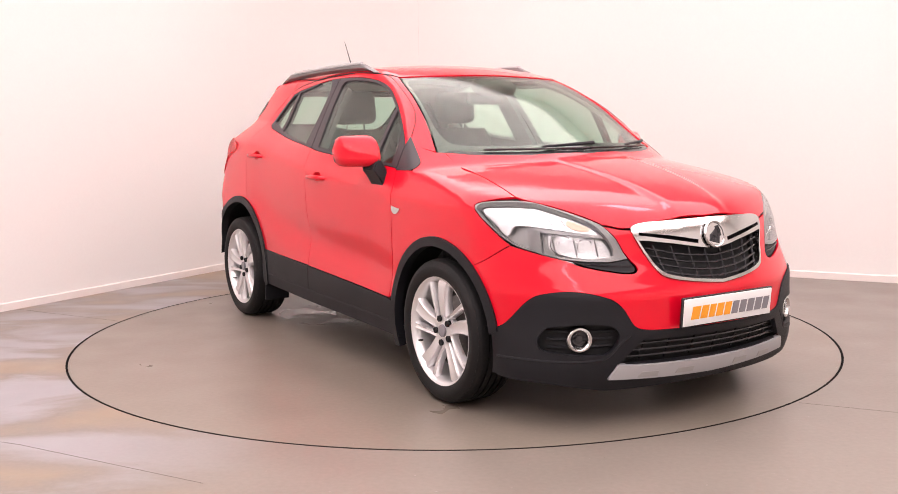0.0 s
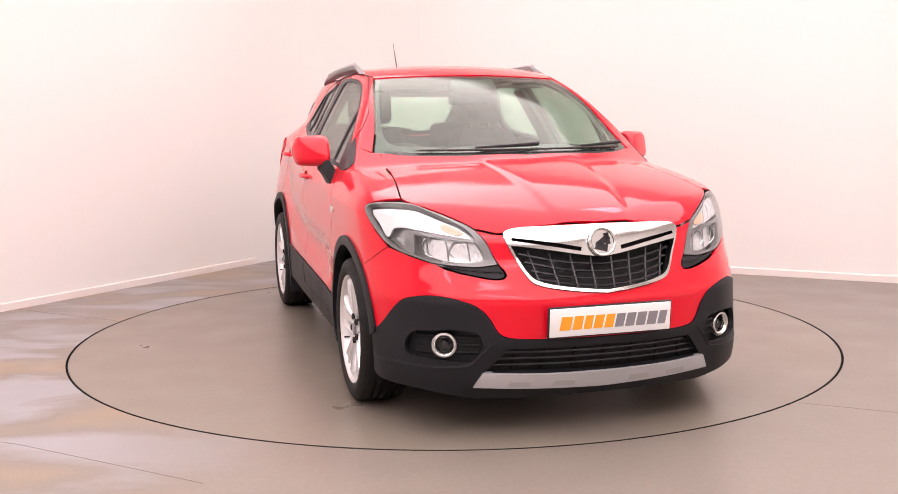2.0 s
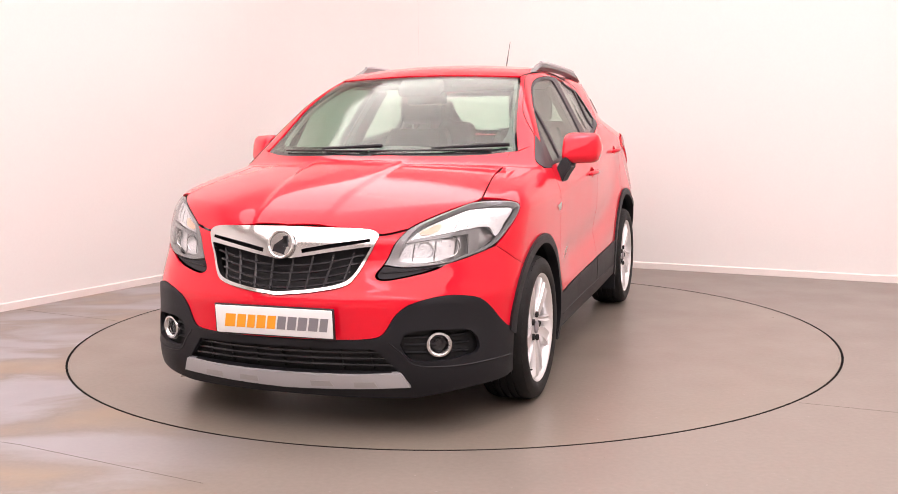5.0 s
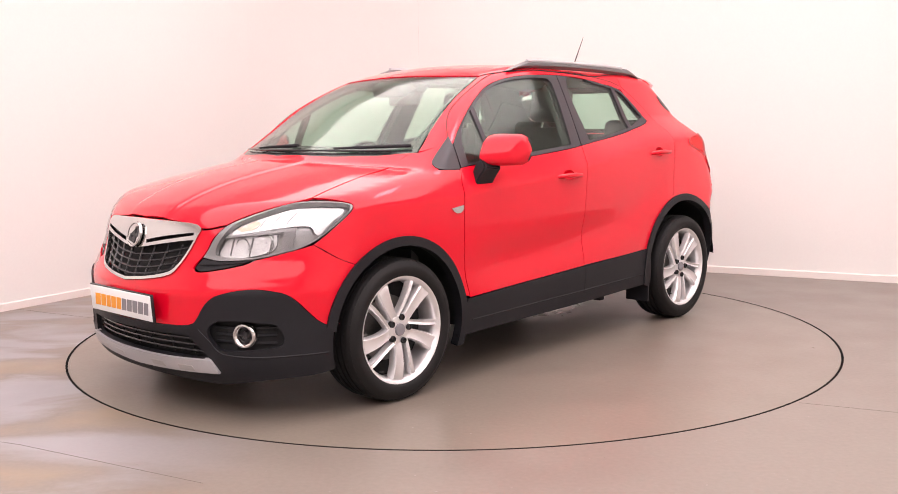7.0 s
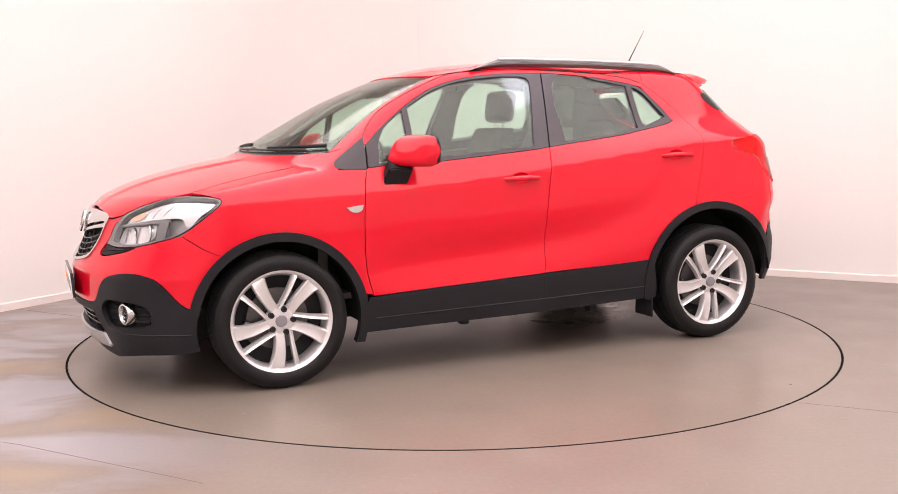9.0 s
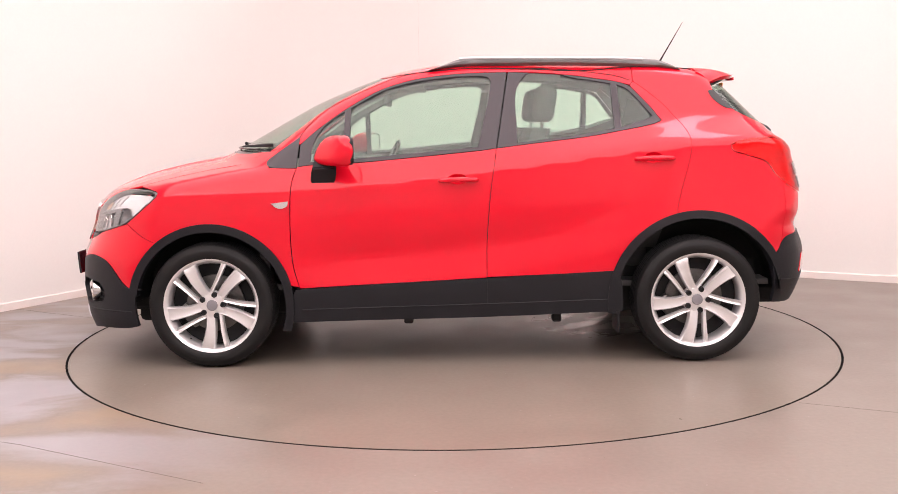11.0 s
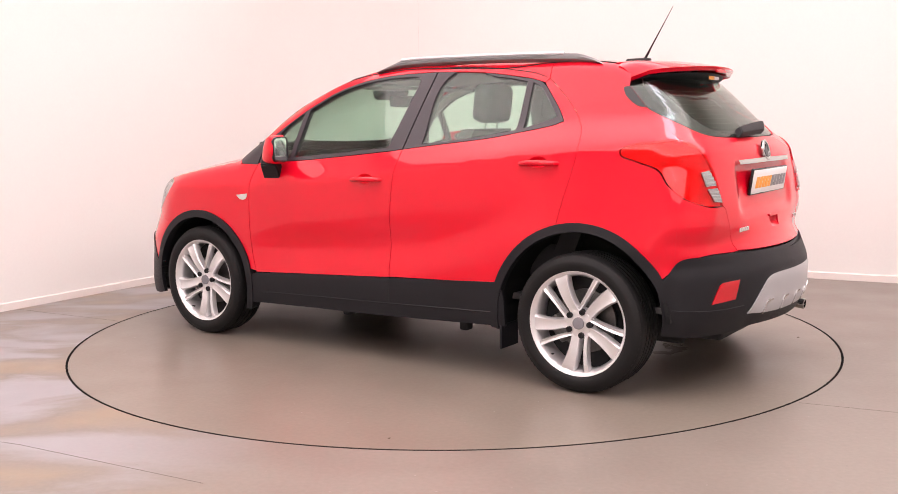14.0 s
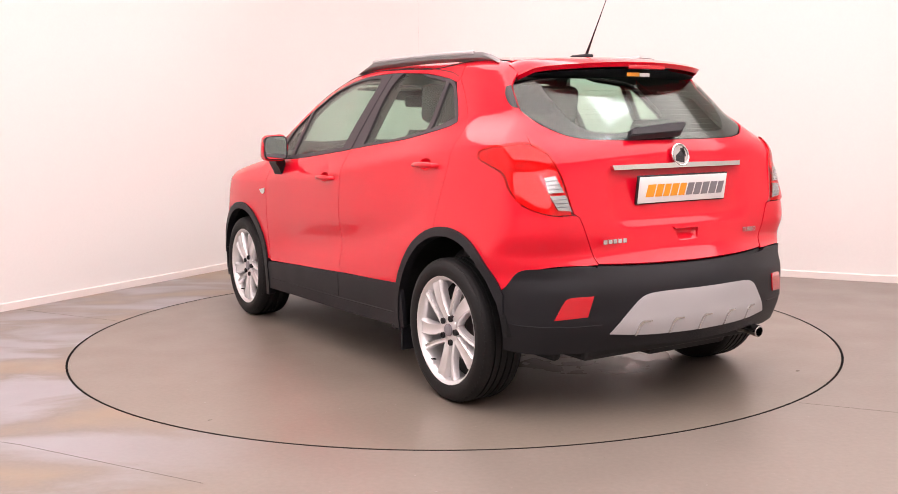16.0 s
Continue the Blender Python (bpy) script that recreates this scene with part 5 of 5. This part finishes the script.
panel("grip_lip", "r0,0.812! r0.088,0.808! r0.072,0.796! r0,0.797!", "tail", RED, tailgate, off=0.010, thick=0.014, step=0.02, sym=True)
for i in range(5):
    part("badge_letter", bmesh_box((0.021, 0.006, 0.020), 0.002, (-0.455 + i * 0.027, on_body(0.40, 0.765, "r")[1] - 0.006, 0.765)), CHROME, tailgate)
words = bpy.data.curves.new("turbo_badge", "FONT")
words.body, words.size, words.extrude, words.align_x = "TURBO", 0.030, 0.003, "CENTER"
tb = new("turbo_badge", words)
dep = bpy.context.evaluated_depsgraph_get()
me = bpy.data.meshes.new_from_object(tb.evaluated_get(dep))
bpy.data.objects.remove(tb)
me.materials.clear()
me.materials.append(CHROME)
tb = tagged(new("turbo_badge", me), "chrome lettering TURBO")
tb.parent = tailgate
tb.matrix_local = pose(0.415, on_body(0.415, 0.755, "r")[1] - 0.006, 0.755, 90, 0, 6)

# windscreen
screen = panel("windscreen", "t0,1.272! t0.3,1.215 t0.5,1.115 t0.655,1.005! t0.678,0.970! t0.656,0.905 t0.634,0.835 t0.610,0.735 t0.582,0.60 t0.552,0.455 t0.524,0.345! t0.43,0.374 t0.25,0.414 t0,0.434!", "top", GLASS, car, off=-0.004, thick=0.004, step=0.03, sym=True, label="greenish windscreen with a dark printed border")
screen.visible_shadow = False
panel("screen_border", "t0,1.27! t0.3,1.213 t0.5,1.113 t0.653,1.003! t0.676,0.970! t0.654,0.905 t0.632,0.835 t0.608,0.735 t0.580,0.60 t0.550,0.457 t0.522,0.347! t0.43,0.376 t0.25,0.416 t0,0.436!", "top", GLOSS, screen, off=-0.009, thick=0.002, step=0.012, sym=True, holes=[("t0,1.205! t0.3,1.15 t0.48,1.060 t0.585,0.975 t0.608,0.90 t0.600,0.80 t0.570,0.64 t0.536,0.49 t0.510,0.405 t0.465,0.395 t0.35,0.420 t0.2,0.455 t0,0.470!", True)], label="black printed screen border")
def on_screen(x, y, up):
    return (x, y, float(top_z(np.array(x), np.array(y))) + up)


for x0, x1 in ((-0.58, -0.03), (-0.02, 0.50)):
    blade = [on_screen(x, 1.262 - 0.62 * x * x, 0.008) for x in (x0 + (x1 - x0) * k / 12 for k in range(13))]
    arm = part("wiper", tube(bmesh.new(), blade, 0.005, 8), GLOSS, car, "black windscreen wiper", True)
    path = [on_screen(x0 - 0.06, 1.225 - 0.62 * (x0 - 0.06) ** 2, 0.010), on_screen(x0 + 0.02, 1.238 - 0.62 * (x0 + 0.02) ** 2, 0.014), on_screen(x0 + 0.26, 1.255 - 0.62 * (x0 + 0.26) ** 2, 0.014)]
    part("wiper_arm", tube(bmesh.new(), path, [0.010, 0.009, 0.005], 8), BLACK, arm, "", True)

# ---- the cabin ----
panel("headlining", "t0,0.36! t0.4,0.25 t0.51,0.12! t0.51,-0.5 t0.50,-1.30! t0,-1.33!", "top", LINING, car, off=-0.045, thick=0.01, step=0.06, sym=True, label="pale grey roof lining")
panel("pillar_trim", "t0.62,0.86! t0.575,0.60 t0.545,0.40 t0.52,0.17! s0.224,1.50! s0.384,1.455 s0.535,1.375 s0.70,1.27!", "flank", LINING, car, off=-0.03, thick=0.015, step=0.03, label="pale grey pillar trim")
panel("rear_pillar_trim", "s-1.15,1.44! s-1.12,1.25! s-1.60,1.12! s-1.60,1.23 s-1.42,1.40!", "flank", TRIM, car, off=-0.045, thick=0.015, step=0.04, label="dark inner rear pillar")
panel("centre_pillar_trim", "s-0.20,1.50! s-0.33,1.50! s-0.30,1.12! s-0.14,1.12!", "flank", TRIM, car, off=-0.035, thick=0.03, step=0.04, label="dark inner door pillar")
bm = bmesh.new()
box(bm, (1.40, 2.75, 0.03), (0, -0.32, 0.40))
box(bm, (1.40, 0.05, 0.60), (0, 1.02, 0.68))
box(bm, (1.20, 0.04, 0.55), (0, -1.78, 0.70))
part("cabin_floor", bm, TRIM, car, "dark carpeted cabin floor")
bm = bmesh.new()
rows = []
for i in range(17):
    x = -0.70 + 1.40 * i / 16
    fr = 1.10 - 0.45 * x * x
    rows.append([bm.verts.new(v) for v in ((x, fr, 1.03), (x, fr - 0.25, 1.075 + 0.035 * math.exp(-((x - 0.37) / 0.17) ** 2)), (x, fr - 0.48, 1.05 + 0.03 * math.exp(-((x - 0.37) / 0.17) ** 2)), (x, fr - 0.55, 0.98), (x, fr - 0.45, 0.70), (x, fr, 0.70))])
for r0, r1 in zip(rows, rows[1:]):
    for j in range(6):
        bm.faces.new((r0[j], r0[(j + 1) % 6], r1[(j + 1) % 6], r1[j]))
bm.faces.new(rows[0]), bm.faces.new(rows[-1])
part("dashboard", bm, TRIM, car, "dark grey moulded dashboard", True)
bm = bmesh.new()
ring = [(0.37 + 0.185 * math.cos(a), 0.185 * math.sin(a)) for a in (2 * math.pi * i / 40 for i in range(40))]
tilt = pose(0.37, 0.42, 0.985, -64, 0, 0)
pts = [tilt @ Vector((x - 0.37, z, 0)) for x, z in ring]
tube(bm, pts + pts[:2], 0.016, 8, False)
for a in (0, 180, 270):
    tube(bm, [tilt @ Vector((0, 0, 0)), tilt @ Vector((0.18 * math.cos(radians(a)), 0.18 * math.sin(radians(a)), 0))], 0.014, 6)
spun(bm, [(-0.02, 0.0), (-0.02, 0.06), (0.015, 0.055), (0.02, 0.0)], 20, tilt @ pose(0, 0, 0, 0, -90, 0))
part("steering_wheel", bm, GLOSS, car, "black steering wheel", True)


def seat(x, y, w, back_h, front):
    st = tagged(new("seat"), "charcoal fabric car seat")
    st.parent = car
    st.matrix_local = pose(x, y, 0.42)
    cushion = box(bmesh.new(), (w, 0.52, 0.20), (0, 0.05, 0.16), 0.07, pose(0, 0, 0, 6, 0, 0), 4)
    part("cushion", cushion, FABRIC, st, "", True)
    bm = bmesh.new()
    rows = []
    for k in range(11):
        q = k / 10
        ww = w / 2 * (1.0 - 0.22 * max(0, q - 0.45) / 0.55) * (1 if q < 0.92 else 0.90)
        cy, cz, th = -0.20 - 0.20 * q, 0.16 + back_h * q, 0.075 - 0.02 * q
        rows.append([bm.verts.new((sx * ww, cy + sy * th * (1.35 if abs(sx) > 0.8 and sy > 0 else 1), cz)) for sx, sy in ((-1, -0.6), (-0.7, -1), (0.7, -1), (1, -0.6), (1, 0.7), (0.82, 1), (0.45, 0.7), (-0.45, 0.7), (-0.82, 1), (-1, 0.7))])
    for r0, r1 in zip(rows, rows[1:]):
        for j in range(10):
            bm.faces.new((r0[j], r0[(j + 1) % 10], r1[(j + 1) % 10], r1[j]))
    bm.faces.new(rows[0]), bm.faces.new(rows[-1])
    part("seat_back", bm, FABRIC, st, "", True)
    for hx in ((0,) if front else (-w * 0.33, w * 0.33)):
        hz = 0.16 + back_h + (0.135 if front else 0.12)
        rest = part("headrest", box(bmesh.new(), (0.275, 0.11, 0.205 if front else 0.17), (hx, -0.43, hz), 0.045, pose(0, 0, 0, 8, 0, 0), 4), FABRIC, st, "", True)
        bm = bmesh.new()
        for k in (-0.06, 0.06):
            tube(bm, [(hx + k, -0.415, 0.12 + back_h), (hx + k, -0.43, hz)], 0.006, 8)
        part("headrest_post", bm, CHROME, rest, "chrome headrest posts", True)
    return st


for s in (1, -1):
    seat(0.37 * s, -0.085, 0.52, 0.655, True)
seat(0, -0.86, 1.18, 0.49, False)
part("parcel_shelf", bmesh_box((1.05, 0.42, 0.02), 0.006, (0, -1.52, 1.075)), TRIM, car, "dark parcel shelf", True)
pod = part("mirror_pod", box(bmesh.new(), (0.25, 0.11, 0.07), (0, 0.47, 1.462), 0.025, pose(0, 0, 0, -25, 0, 0), 3), TRIM, car, "dark sensor housing on the screen", True)
part("interior_mirror", box(bmesh.new(), (0.235, 0.035, 0.07), (0, 0.38, 1.405), 0.016, None, 3), TRIM, car, "dark rear-view mirror", True)
for s in (1, -1):
    part("sun_visor", bmesh_box((0.36, 0.16, 0.016), 0.006, (0.30 * s, 0.24, 1.475)), LINING, car, "pale folded sun visor", True)

# ---- what turns ----
HEADING = (0.0, -147.64), (0.25, -147.95), (0.5, -149.11), (1.0, -152.42), (1.5, -156.95), (2.0, -163.0), (3.5, -180.8), (5.0, -198.9), (7.5, -228.5), (9.0, -246.2), (11.5, -275.5), (13.0, -293.1), (14.5, -310.4), (16.0, -328.0)


def motions():
    walk(car, [(t, pose(0, 0, 0, 0, 0, a) @ pose(0.015, -0.0035, 0)) for t, a in HEADING])
    walk(table, [(t, pose(0, 0, 0, 0, 0, a)) for t, a in HEADING])


motions()
